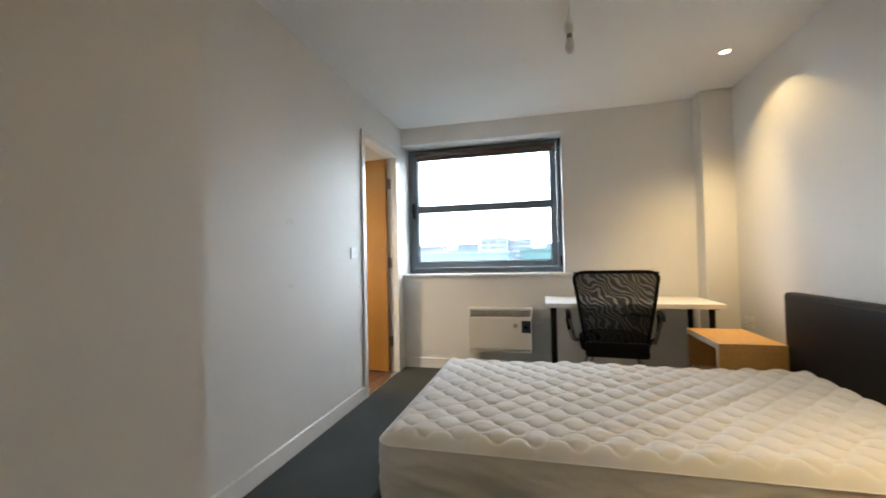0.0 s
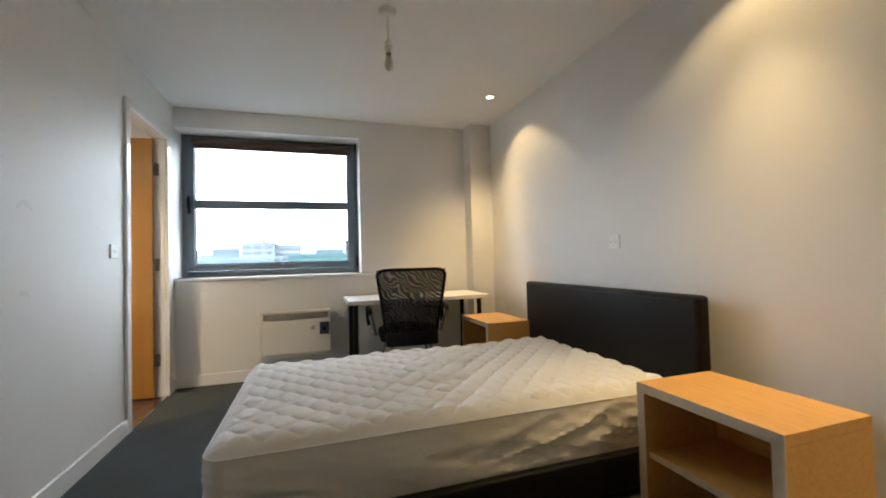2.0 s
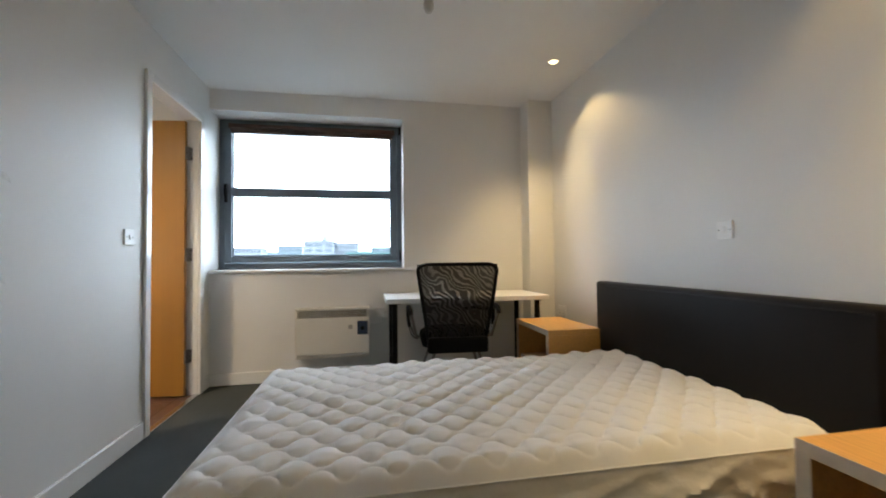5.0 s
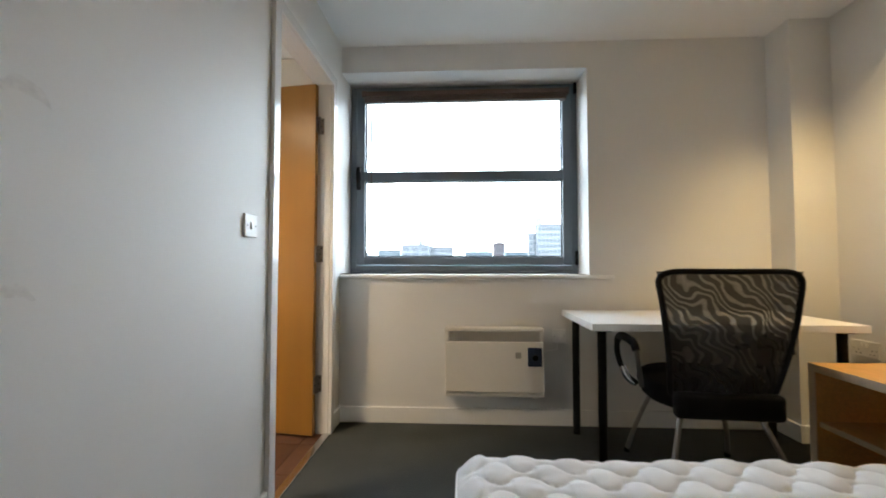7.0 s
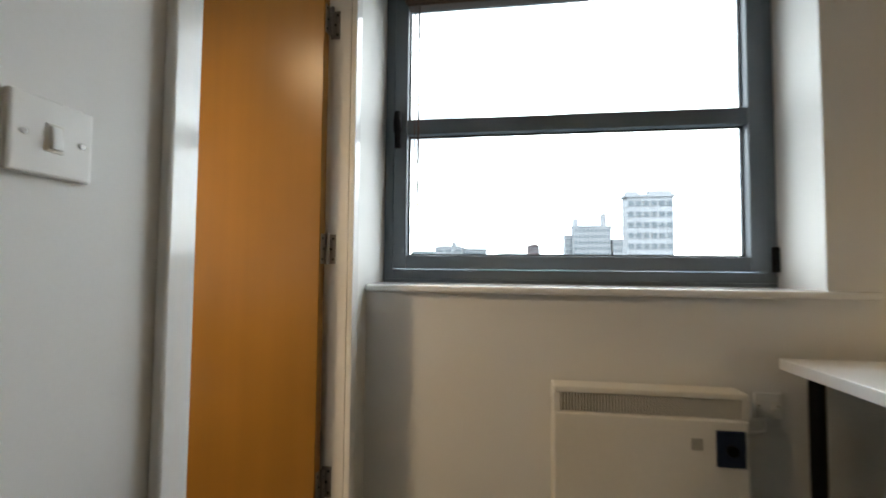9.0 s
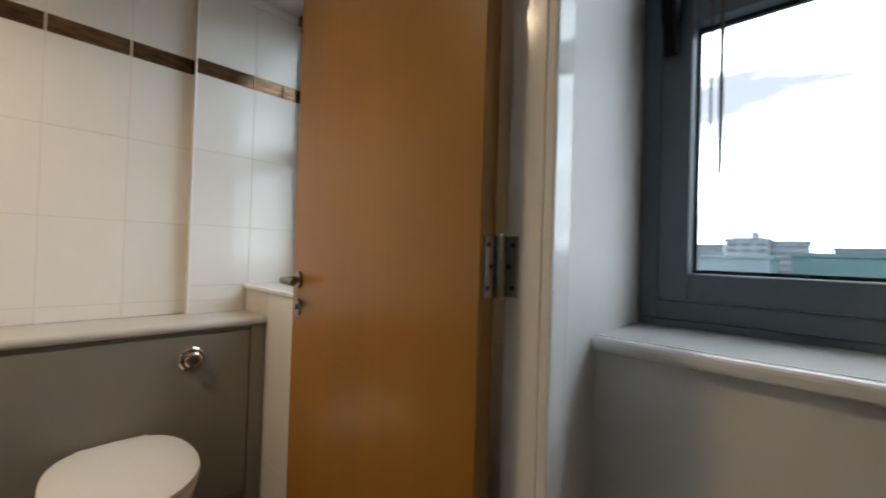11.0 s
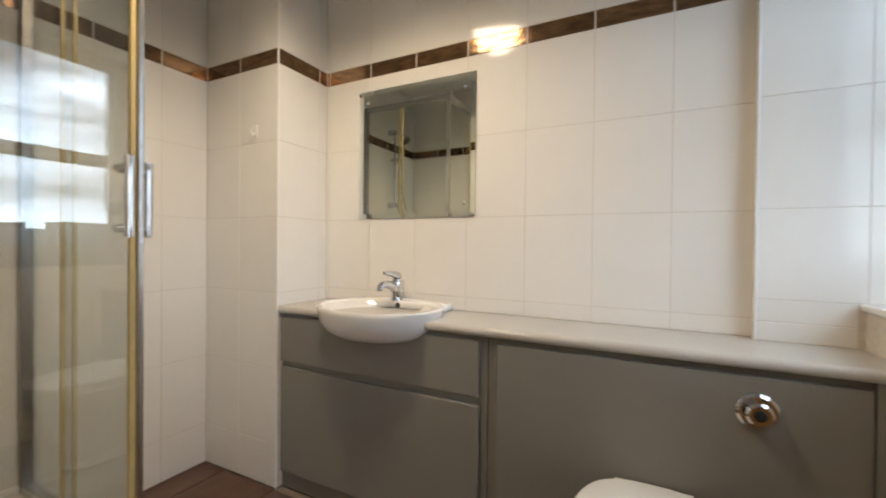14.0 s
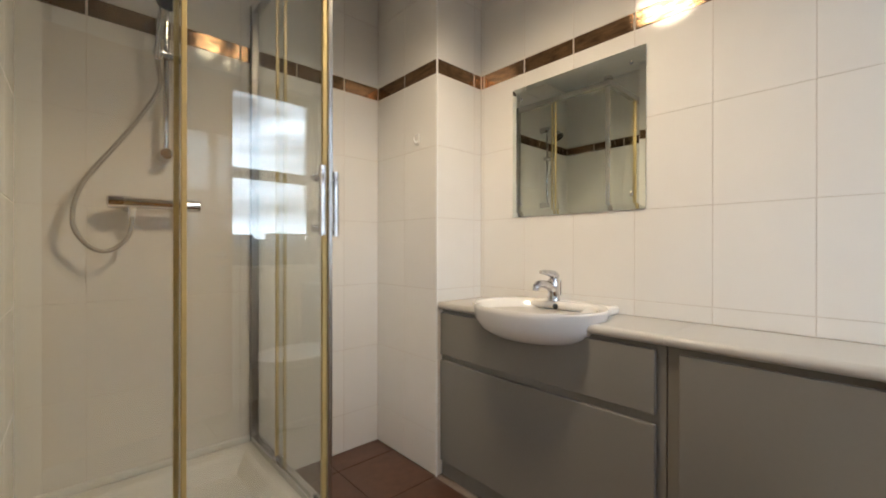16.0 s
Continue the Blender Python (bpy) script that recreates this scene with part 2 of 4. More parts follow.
def lathe(bm, rings, sides=32, close_top=True, close_bottom=True):
    """Rings of (centre x, centre y, z, radius x, radius y)."""
    made = [[bm.verts.new((cx + rx * math.cos(2 * math.pi * k / sides), cy + ry * math.sin(2 * math.pi * k / sides), z)) for k in range(sides)] for cx, cy, z, rx, ry in rings]
    for a, b in zip(made, made[1:]):
        for k in range(sides):
            bm.faces.new((a[k], a[(k + 1) % sides], b[(k + 1) % sides], b[k]))
    if close_bottom:
        bm.faces.new(list(reversed(made[0])))
    if close_top:
        bm.faces.new(made[-1])
    return bm


def finish(name, bm, mat, smooth=False, angle=40):
    bmesh.ops.recalc_face_normals(bm, faces=bm.faces)
    me = bpy.data.meshes.new(name)
    if smooth:
        for f in bm.faces:
            f.smooth = True
        for e in bm.edges:
            e.smooth = len(e.link_faces) == 2 and e.calc_face_angle(0) < radians(angle)
    bm.to_mesh(me)
    bm.free()
    me.materials.append(mat)
    return me


def part(name, bm, mat, parent, label="", smooth=False):
    ob = new(name, finish(name, bm, mat, smooth))
    ob.parent = parent
    if parent is not None:
        ob.matrix_parent_inverse = Matrix.Translation(-parent.location) if parent.parent is None else Matrix.Identity(4)
    if label:
        tagged(ob, label)
    return ob


def thing(name, place, label, category, group=""):
    ob = new(name)
    ob.location = place
    ob.empty_display_size = 0.1
    return tagged(ob, label, category, group)


def setting(name, bm, mat, label="", category=""):
    return tagged(new(name, finish(name, bm, mat)), label or name.replace("_", " "), category or "wall", kind="structure")


# ---- bedroom shell ----
H, HB = 2.47, 2.40
XR, YB = 2.97, -5.60
bm = block(-0.012, XR + 0.1, YB - 0.1, 0, -0.1, 0)
setting("floor", bm, CARPET, "charcoal grey short-pile carpet across the bedroom", "floor")
setting("ceiling", block(-0.1, XR + 0.1, YB - 0.1, 0.3, H, H + 0.1), CEIL, "plain white painted plaster ceiling of the bedroom", "ceiling")

# outer wall with the two window openings
bm = bmesh.new()
Y0, Y1 = 0.0, 0.32
for x0, x1, z0, z1 in ((-1.95, -1.69, -0.1, 2.6), (-1.69, -0.50, -0.1, 0.900), (-1.69, -0.50, 2.30, 2.6), (-0.50, -0.002, -0.1, 2.6),
                       (-0.002, 1.612, -0.1, 0.925), (-0.002, 1.612, 2.295, 2.6), (1.612, XR + 0.1, -0.1, 2.6)):
    cuboid(bm, x0, x1, Y0, Y1, z0, z1)
setting("wall_north", bm, PAINT, "white painted outer wall with window openings", "wall")
setting("wall_east", block(XR, XR + 0.1, YB - 0.1, 0, 0, H), PAINT, "white painted wall washed by warm downlights", "wall")
setting("wall_south", block(0.34, XR, YB - 0.1, YB, 0, H), PAINT, "plain white painted wall", "wall")
setting("pillar", block(2.735, XR, -0.185, 0, 0, H), PAINT, "white boxed-in corner pillar", "wall")
bm = bmesh.new()
cuboid(bm, -0.045, 0, -2.873, -0.98, 0, H)
cuboid(bm, -0.084, 0, -0.165, 0, 0, H)
cuboid(bm, -0.1, 0, -0.98, -0.165, 2.165, H)
setting("wall_west", bm, PAINT, "white painted partition wall with faint scuff marks", "wall")
setting("wall_projection", block(-0.1, 0.34, YB - 0.1, -2.873, 0, H), PAINT, "white painted projecting wall", "wall")
# faint smears left on the partition
def smear(y, z, half, seed):
    """A thin crescent of grey rubbing with a ragged outline."""
    bm = bmesh.new()
    upper, lower = [], []
    for k in range(15):
        f = -1 + k / 7
        rag = 0.010 * noise.noise(Vector((k * 0.7, seed, 0)))
        arch = -0.55 * half * f * f
        thick = 0.30 * half * math.sqrt(max(0.02, 1 - f * f))
        upper.append(bm.verts.new((0.0012, y + f * half, z + arch + thick + rag)))
        lower.append(bm.verts.new((0.0012, y + f * half, z + arch - thick + 0.6 * rag)))
    for k in range(14):
        bm.faces.new((lower[k], lower[k + 1], upper[k + 1], upper[k]))
    part("scuff_mark", bm, MARK, bpy.data.objects["wall_west"], "faint grey rub mark")


smear(-1.925, 1.345, 0.050, 1.3)
smear(-1.930, 0.968, 0.038, 5.7)


def skirting(name, x0, x1, y0, y1):
    bm = block(x0, x1, y0, y1, 0, 0.1, 0.004)
    tagged(new(name, finish(name, bm, GLOSS)), "white gloss painted skirting board", "skirting", kind="structure")


skirting("baseboard", 0.0, 2.735, -0.016, 0)
skirting("baseboard", 0, 0.016, -2.873, -0.989)
skirting("baseboard", 0, 0.016, -0.165, -0.016)
skirting("baseboard", 0.34, 0.356, YB, -2.873)
skirting("baseboard", XR - 0.016, XR, YB, -0.185)
skirting("baseboard", 2.735, XR - 0.016, -0.201, -0.185)
skirting("baseboard", 2.719, 2.735, -0.201, -0.016)

# ---- bathroom door and its frame ----
bm = bmesh.new()
cuboid(bm, -0.084, 0.0, -0.190, -0.166, 0, 2.14)
cuboid(bm, -0.118, 0.0, -0.979, -0.955, 0, 2.14)
cuboid(bm, -0.118, 0.0, -0.979, -0.166, 2.14, 2.164)
frame_ob = tagged(new("door_frame", finish("door_frame", bm, GLOSS)), "white gloss painted door lining and architrave", "door frame", kind="structure")
for y0, y1, z0, z1 in ((-0.212, -0.156, 0, 2.174), (-0.988, -0.932, 0, 2.174), (-0.932, -0.212, 2.118, 2.174)):
    part("architrave", block(0.0005, 0.020, y0, y1, z0, z1, 0.004), GLOSS, frame_ob)
for y0, y1, z0, z1 in ((-0.206, -0.190, 0, 2.14), (-0.955, -0.939, 0, 2.14), (-0.939, -0.206, 2.124, 2.14)):
    part("door_stop", block(-0.068, -0.003, y0, y1, z0, z1, 0.002), GLOSS, frame_ob)
tagged(new("threshold", finish("threshold", block(-0.03, 0.012, -0.937, -0.207, -0.01, 0.008, 0.003), ALU)), "metal carpet threshold strip in doorway", "threshold", kind="structure")

PIVOT = Vector((-0.064, -0.228, 0))
DOOR_TURN = 97.6
door = thing("door_1", PIVOT, "open honey-coloured wood veneer door into the bathroom", "door")
tagged(door, kind="structure")
LEAF = 0.875


def door_part(name, bm, mat, parent, label="", smooth=False):
    ob = new(name, finish(name, bm, mat, smooth))
    ob.parent = parent
    if label:
        tagged(ob, label)
    return ob


# built along its own -y axis, then swung about the hinge
FACE = 0.037
leaf = door_part("leaf", block(FACE - 0.034, FACE, -LEAF, -0.008, 0.012, 2.105, 0.002, 1), OAK, door)
EDGE = -LEAF + 0.06
plate = door_part("rose", tube(bmesh.new(), [(FACE, EDGE, 1.0), (FACE + 0.009, EDGE, 1.0)], 0.026, 24), STEEL, leaf, "brushed steel lever rose", True)
lever = tube(bmesh.new(), arc([(FACE + 0.005, EDGE, 1.0), (FACE + 0.045, EDGE, 1.0), (FACE + 0.056, EDGE + 0.008, 1.0), (FACE + 0.058, EDGE + 0.04, 1.0), (FACE + 0.058, EDGE + 0.115, 1.0)], 5), 0.0095, 14)
door_part("lever_handle", lever, STEEL, leaf, "brushed steel lever handle", True)
door_part("lock_rose", tube(bmesh.new(), [(FACE, EDGE, 0.915), (FACE + 0.008, EDGE, 0.915)], 0.026, 24), STEEL, leaf, "round privacy lock release", True)
door_part("lock_slot", tube(bmesh.new(), [(FACE + 0.008, EDGE, 0.915), (FACE + 0.014, EDGE, 0.915)], 0.009, 16), STEEL, leaf, "", True)
for z in (0.30, 1.077, 1.862):
    bm = block(0.004, 0.030, -0.0085, -0.0050, z - 0.05, z + 0.05, 0.0008, 1)
    hinge = door_part("hinge", bm, STEEL, door, "brushed steel butt hinge")
    for k in range(5):
        door_part("knuckle", tube(bmesh.new(), [(0.0, 0.0, z - 0.050 + k * 0.0202), (0.0, 0.0, z - 0.0315 + k * 0.0202)], 0.0075 if k % 2 else 0.0068, 14), STEEL, hinge, "", True)
    door_part("pin", tube(bmesh.new(), [(0.0, 0.0, z - 0.053), (0.0, 0.0, z + 0.053)], 0.0042, 12), STEEL, hinge, "", True)
    for dx, dz in ((0.023, -0.035), (0.016, 0.0), (0.023, 0.035)):
        door_part("screw", tube(bmesh.new(), [(dx, -0.005, z + dz), (dx, -0.0038, z + dz)], 0.0042, 10), DARK_ALU, hinge)
door.matrix_basis = Matrix.Translation(PIVOT) @ Matrix.Rotation(radians(-DOOR_TURN), 4, "Z")
for z in (0.30, 1.077, 1.862):
    bm = block(-0.076, -0.043, -0.2095, -0.2065, z - 0.05, z + 0.05, 0.001, 1)
    jamb_leaf = part("hinge_leaf", bm, STEEL, frame_ob, "brushed steel hinge leaf")
    for dx, dz in ((-0.052, -0.035), (-0.060, 0.0), (-0.052, 0.035)):
        part("screw", tube(bmesh.new(), [(dx, -0.2095, z + dz), (dx, -0.2108, z + dz)], 0.0045, 10), DARK_ALU, jamb_leaf)


# ---- windows ----
def window(name, x0, x1, z0, z1, bar_z, label, s=0.104):
    """Grey framed tilt window: outer frame, sash, glazing bar, two panes."""
    win = thing(name, (x0, 0.25, z0), label, "window")
    tagged(win, kind="structure")
    ya, yb = 0.235, 0.305
    part("subsill", block(x0, x1, 0.237, 0.300, z0 - 0.048, z0 - 0.0005, 0.002), GREY_ALU, win)
    f = 0.042
    for a, b, c, d in ((x0, x0 + f, z0, z1), (x1 - f, x1, z0, z1), (x0 + f, x1 - f, z0, z0 + f), (x0 + f, x1 - f, z1 - f, z1)):
        part("window_frame", block(a, b, ya, yb, c, d, 0.003), GREY_ALU, win)
    ys = 0.222
    g = f + 0.003
    for a, b, c, d in ((x0 + g, x0 + s, z0 + g, z1 - g), (x1 - s, x1 - g, z0 + g, z1 - g), (x0 + s, x1 - s, z0 + g, z0 + s), (x0 + s, x1 - s, z1 - s, z1 - g)):
        part("sash", block(a, b, ys, yb - 0.01, c, d, 0.004), GREY_ALU, win)
    part("glazing_bar", block(x0 + s, x1 - s, ys + 0.004, yb - 0.012, bar_z - 0.034, bar_z + 0.034, 0.003), GREY_ALU, win)
    for c, d in ((z0 + s, bar_z - 0.034), (bar_z + 0.034, z1 - s)):
        pane = part("pane", block(x0 + s - 0.004, x1 - s + 0.004, 0.270, 0.274, c - 0.004, d + 0.004), PANE, win)
        pane.visible_shadow = False
        for a, b, e, h in ((x0 + s, x0 + s + 0.008, c, d), (x1 - s - 0.008, x1 - s, c, d), (x0 + s + 0.008, x1 - s - 0.008, c, c + 0.008), (x0 + s + 0.008, x1 - s - 0.008, d - 0.008, d)):
            part("gasket", block(a, b, 0.262, 0.268, e, h), DARK_ALU, win)
    return win


win_1 = window("window_1", 0.0, 1.611, 0.965, 2.312, 1.645, "slate grey aluminium window with closed sash")
bm = tube(bmesh.new(), arc([(0.066, 0.196, 1.70), (0.066, 0.190, 1.675), (0.066, 0.192, 1.62), (0.066, 0.202, 1.545)], 5), [0.016] * 6 + [0.018] * 5 + [0.014] * 5, 12)
cuboid(bm, 0.052, 0.080, 0.196, 0.222, 1.62, 1.71, 0.004)
part("window_handle", bm, BLACK, win_1, "black locking handle", True)
part("handle_lock", tube(bmesh.new(), [(0.066, 0.180, 1.668), (0.066, 0.176, 1.668)], 0.006, 12), CHROME, win_1, "chrome key lock")
for z in (1.01, 2.22):
    part("sash_hinge", block(1.588, 1.607, 0.214, 0.234, z, z + 0.10, 0.003), BLACK, win_1, "black sash hinge")
win_2 = window("window_2", -1.681, -0.5005, 0.9705, 2.312, 1.60, "slate grey aluminium bathroom window", 0.074)


def blind(x0, x1, ztop, y):
    ob = thing("venetian_blind", (x0, y, ztop), "brown wooden venetian blind drawn fully up", "blind", "window blinds")
    part("head_rail", block(x0, x1, y - 0.026, y + 0.020, ztop - 0.034, ztop, 0.003), BLIND, ob)
    for k in range(4):
        z = ztop - 0.040 - k * 0.0052
        part("slat", block(x0 + 0.004, x1 - 0.004, y - 0.024, y + 0.020, z - 0.0036, z, 0.0008, 1), BLIND, ob)
    part("bottom_rail", block(x0 + 0.002, x1 - 0.002, y - 0.025, y + 0.021, ztop - 0.076, ztop - 0.061, 0.003), BLIND, ob)
    part("end_bracket", block(x1 - 0.012, x1 + 0.016, y - 0.030, y + 0.024, ztop - 0.040, ztop + 0.004, 0.003), BLIND, ob)
    part("end_bracket", block(x0 - 0.016, x0 + 0.012, y - 0.030, y + 0.024, ztop - 0.040, ztop + 0.004, 0.003), BLIND, ob)
    part("pull_cord", tube(bmesh.new(), [(x0 + 0.035, y - 0.014, ztop - 0.07), (x0 + 0.036, y - 0.014, 1.36)], 0.0022, 6), BLIND, ob)
    part("tilt_wand", tube(bmesh.new(), [(x0 + 0.052, y - 0.012, ztop - 0.07), (x0 + 0.053, y - 0.012, 1.27)], 0.0042, 8), BLIND, ob)
    return ob


blind(0.110, 1.528, 2.240, 0.192)
blind(-1.60, -0.58, 2.252, 0.192)
sill = block(-0.0, 1.762, -0.028, 0.0, 0.922, 0.950, 0.010, 3)
cuboid(sill, 0.0, 1.610, -0.001, 0.234, 0.9255, 0.9499)
setting("window_sill", sill, GLOSS, "white painted timber window board", "window sill")

# ---- outdoors, seen through the windows ----
setting("ground", block(-2500, 2500, 6, 4200, -36, -35), CITY, "hazy low grey city ground far below the windows", "ground")
bm = bmesh.new()
random.seed(4)
steps = 90
low, high = [], []
for k in range(steps + 1):
    x = -3600 + 7200 * k / steps
    h = 88 + 20 * noise.noise(Vector((k * 0.14, 3.1, 0))) + 6 * noise.noise(Vector((k * 0.6, 7.1, 0)))
    low.append(bm.verts.new((x, 3900, -36)))
    high.append(bm.verts.new((x, 3950, max(h, 3))))
for k in range(steps):
    bm.faces.new((low[k], low[k + 1], high[k + 1], high[k]))
setting("backdrop", bm, HILL, "hazy blue hills on the horizon", "backdrop")


def building(x, y, width, depth, top, mat, rows, cols, label, extras=(), group="distant buildings"):
    ob = thing("building", (x, y, -35), label, "building", group)
    x0, x1 = x - width / 2, x + width / 2
    part("wall", block(x0, x1, y, y + depth, -35, top), mat, ob)
    part("roof", block(x0 - 0.6, x1 + 0.6, y - 0.6, y + depth, top, top + 1.0), mat, ob)
    step = 3.6
    data = None
    for r in range(rows):
        z = top - 2.2 - r * step
        for c in range(cols):
            cx = x0 + (c + 0.5) * width / cols
            w = 0.33 * width / cols
            if data is None:
                data = finish("window", block(-w, w, -0.25, 0.25, -0.9, 0.9), FAR_WINDOW)
            o = new("window", data)
            o.parent = ob
            o.matrix_parent_inverse = Matrix.Translation((-x, -y, 35))
            o.location = (cx, y, z)
    for ex0, ex1, ez in extras:
        part("roof_plant", block(x0 + ex0 * width, x0 + ex1 * width, y + 1, y + depth * 0.6, top + 0.5, ez), mat, ob)
    return ob


EYE = 1.05


def bearing(px, dist, pan=2.32):
    a = math.radians(pan) + math.atan((784 - px) / 712)
    return -math.sin(a) * dist, math.cos(a) * dist


def rise(px_up, dist):
    return EYE + (px_up + 19) / 712 * dist


def far_block(px0, px1, up, dist, mat, rows, cols, label, extras=(), depth=24):
    xa, ya = bearing(px0, dist)
    xb, yb = bearing(px1, dist)
    w = abs(xb - xa)
    top = rise(up, dist)
    return building((xa + xb) / 2, (ya + yb) / 2, w, depth, top, mat, rows, cols, label, [(a, b, rise(u, dist)) for a, b, u in extras])


far_block(706, 756, 13, 300, CONCRETE, 2, 3, "pale concrete office block with rooftop plant", ((0.15, 0.9, 17), (0.62, 0.72, 24)))
far_block(757, 797, 10, 306, CONCRETE, 5, 9, "pale slab block with rows of windows")
far_block(664, 704, 5, 330, BLUE_GLASS, 2, 8, "low blue-grey glazed building")
far_block(872, 890, 17, 420, RED_TOWER, 5, 3, "small dark red tower on the skyline", ((0.2, 0.8, 20),))
far_block(948, 1014, 48, 262, CONCRETE, 9, 9, "tall pale concrete slab block with stair towers", ((0.0, 0.13, 63), (0.76, 0.9, 71)), depth=8)
far_block(934, 947, 33, 264, CONCRETE, 6, 2, "lower pale concrete wing beside the slab block", depth=6)
far_block(1015, 1034, 25, 264, CONCRETE, 5, 3, "lower pale concrete wing beside the slab block", depth=6)
far_block(1037, 1125, 94, 150, CONCRETE, 12, 6, "tall pale concrete tower close by", ((0.0, 0.28, 104), (0.5, 1.0, 105)), depth=5)
far_block(820, 868, 2, 380, BLUE_GLASS, 1, 8, "long low grey-blue building")
far_block(892, 938, 1, 360, BLUE_GLASS, 1, 8, "long low grey-blue building")
far_block(590, 640, 2, 400, CONCRETE, 1, 8, "long low pale building")
far_block(500, 560, 4, 350, BLUE_GLASS, 2, 8, "low blue glazed building")
far_block(380, 420, 22, 360, RED_TOWER, 6, 3, "dark sloping tower on the skyline", ((0.3, 1.0, 28),))
far_block(780, 960, -8, 190, ROOF, 0, 0, "long low building with a teal roof", depth=40)
far_block(560, 760, -12, 160, BLUE_GLASS, 0, 0, "long low grey building", depth=30)

# ---- bathroom shell ----
XB, YBB = -1.725, -2.468
setting("bath_ceiling", block(-1.95, -0.1, -2.6, 0.3, HB, HB + 0.1), CEIL, "white painted bathroom ceiling", "ceiling")
bath_floor = setting("bath_floor", block(-1.95, -0.012, -2.6, 0, -0.1, -0.009), FLOOR_GROUT, "dark brown ceramic tiled bathroom floor", "floor")
wall_b = setting("bath_wall_west", block(-1.95, XB - 0.0014, -2.6, 0, 0, HB), GROUT, "cream glazed tiled wall with brown border", "wall")
wall_s = setting("bath_wall_south", block(XB, -0.045, -2.6, YBB - 0.0014, 0, HB), GROUT, "cream glazed tiled shower wall with brown border", "wall")
wall_e = setting("bath_wall_east", block(-0.0566, -0.0455, YBB, -1.02, 0, HB), GROUT, "cream glazed tiled wall beside the shower", "wall")
wall_e2 = setting("bath_wall_over_door", block(-0.112, -0.1005, -1.02, 0, 2.18, HB), PAINT, "white wall above the bathroom door", "wall")
box_w = setting("bath_boxing", block(XB - 0.007, -1.4264, YBB - 0.007, -1.9834, 0, HB), GROUT, "cream tiled boxed-in duct in the corner", "wall")
col_w = setting("bath_pier", block(XB - 0.007, -1.6814, -0.2586, 0.0, 0.0, HB), GROUT, "cream tiled pier beside the bathroom window", "wall")
rev_w = setting("bath_reveal", block(-1.6895, -1.6814, 0.0005, 0.234, 0.9, 2.2945), GROUT, "cream tiled window reveal", "wall")
low_w = setting("bath_window_wall", block(-1.69, -0.115, -0.0166, -0.0005, 0, 0.900), GROUT, "cream tiled wall under the bathroom window", "wall")
bm = block(-1.686, -0.505, -0.030, 0.234, 0.9005, 0.922, 0.007, 3)
setting("bath_window_sill", bm, GLOSS, "white tiled-in window board of the bathroom", "window sill")

# ---- furniture of the bedroom ----
def double_bed():
    bed = thing("bed", (1.8, -1.95, 0), "black faux leather double bed frame with padded headboard", "bed")
    for y0, y1 in ((-2.620, -2.575), (-1.380, -1.335)):
        part("side_rail", block(0.765, 2.80, y0, y1, 0.03, 0.195, 0.014, 3), LEATHER, bed, "", True)
    part("foot_rail", block(0.742, 0.790, -2.620, -1.335, 0.03, 0.195, 0.014, 3), LEATHER, bed, "", True)
    part("slat_base", block(0.785, 2.80, -2.575, -1.380, 0.10, 0.150, 0.004), BLACK, bed)
    bm = block(2.812, 2.895, -2.675, -1.118, 0.03, 0.862, 0.022, 4)
    head = part("headboard", bm, LEATHER, bed, "padded black faux leather headboard", True)
    part("seam", tube(bmesh.new(), arc([(2.8135, -2.655, 0.835), (2.8125, -1.9, 0.838), (2.8135, -1.138, 0.835)], 6), 0.0035, 8), LEATHER, head, "", True)
    for x in (0.80, 2.70):
        for y in (-2.56, -1.40):
            part("leg", block(x - 0.03, x + 0.03, y - 0.03, y + 0.03, 0, 0.06, 0.004), BLACK, bed)
    return bed


double_bed()


def quilt_height(x, y):
    """Onion-shaped puffs between wavy lines of stitching, in staggered rows."""
    x += 0.010 * noise.noise(Vector((x * 4, y * 4, 2)))
    y += 0.010 * noise.noise(Vector((x * 4, y * 4, 9)))
    pitch, sway, length = 0.074, 0.0235, 0.138
    wave = math.cos(2 * math.pi * x / length)
    wave = math.copysign(abs(wave) ** 0.75, wave)

    def stitch(k):
        return k * pitch + (sway if k % 2 else -sway) * wave
    k = math.floor(y / pitch)
    if y < stitch(k):
        k -= 1
    elif y > stitch(k + 1):
        k += 1
    low, wide = stitch(k), stitch(k + 1) - stitch(k)
    t = min(1.0, max(0.0, (y - low) / wide))
    full = wide / (pitch + 2 * sway)
    puff = (4 * t * (1 - t)) ** 0.5 * full ** 0.7
    sag = 0.012 * noise.noise(Vector((x * 2.1, y * 2.1, 5)))
    crease = 0.007 * noise.noise(Vector((x * 14, y * 34, 1))) * (0.35 + max(0.0, noise.noise(Vector((x * 2.6, y * 2.6, 8)))))
    return 0.020 * puff + sag + crease


def round_corner(x, y, x0, x1, y0, y1, r=0.075):
    """Draws a point of a rectangle in so that its corners are round in plan."""
    cx = x0 + r if x < x0 + r else x1 - r if x > x1 - r else x
    cy = y0 + r if y < y0 + r else y1 - r if y > y1 - r else y
    dx, dy = x - cx, y - cy
    if not dx or not dy:
        return x, y
    k = max(abs(dx), abs(dy)) / math.hypot(dx, dy)
    return cx + dx * k, cy + dy * k


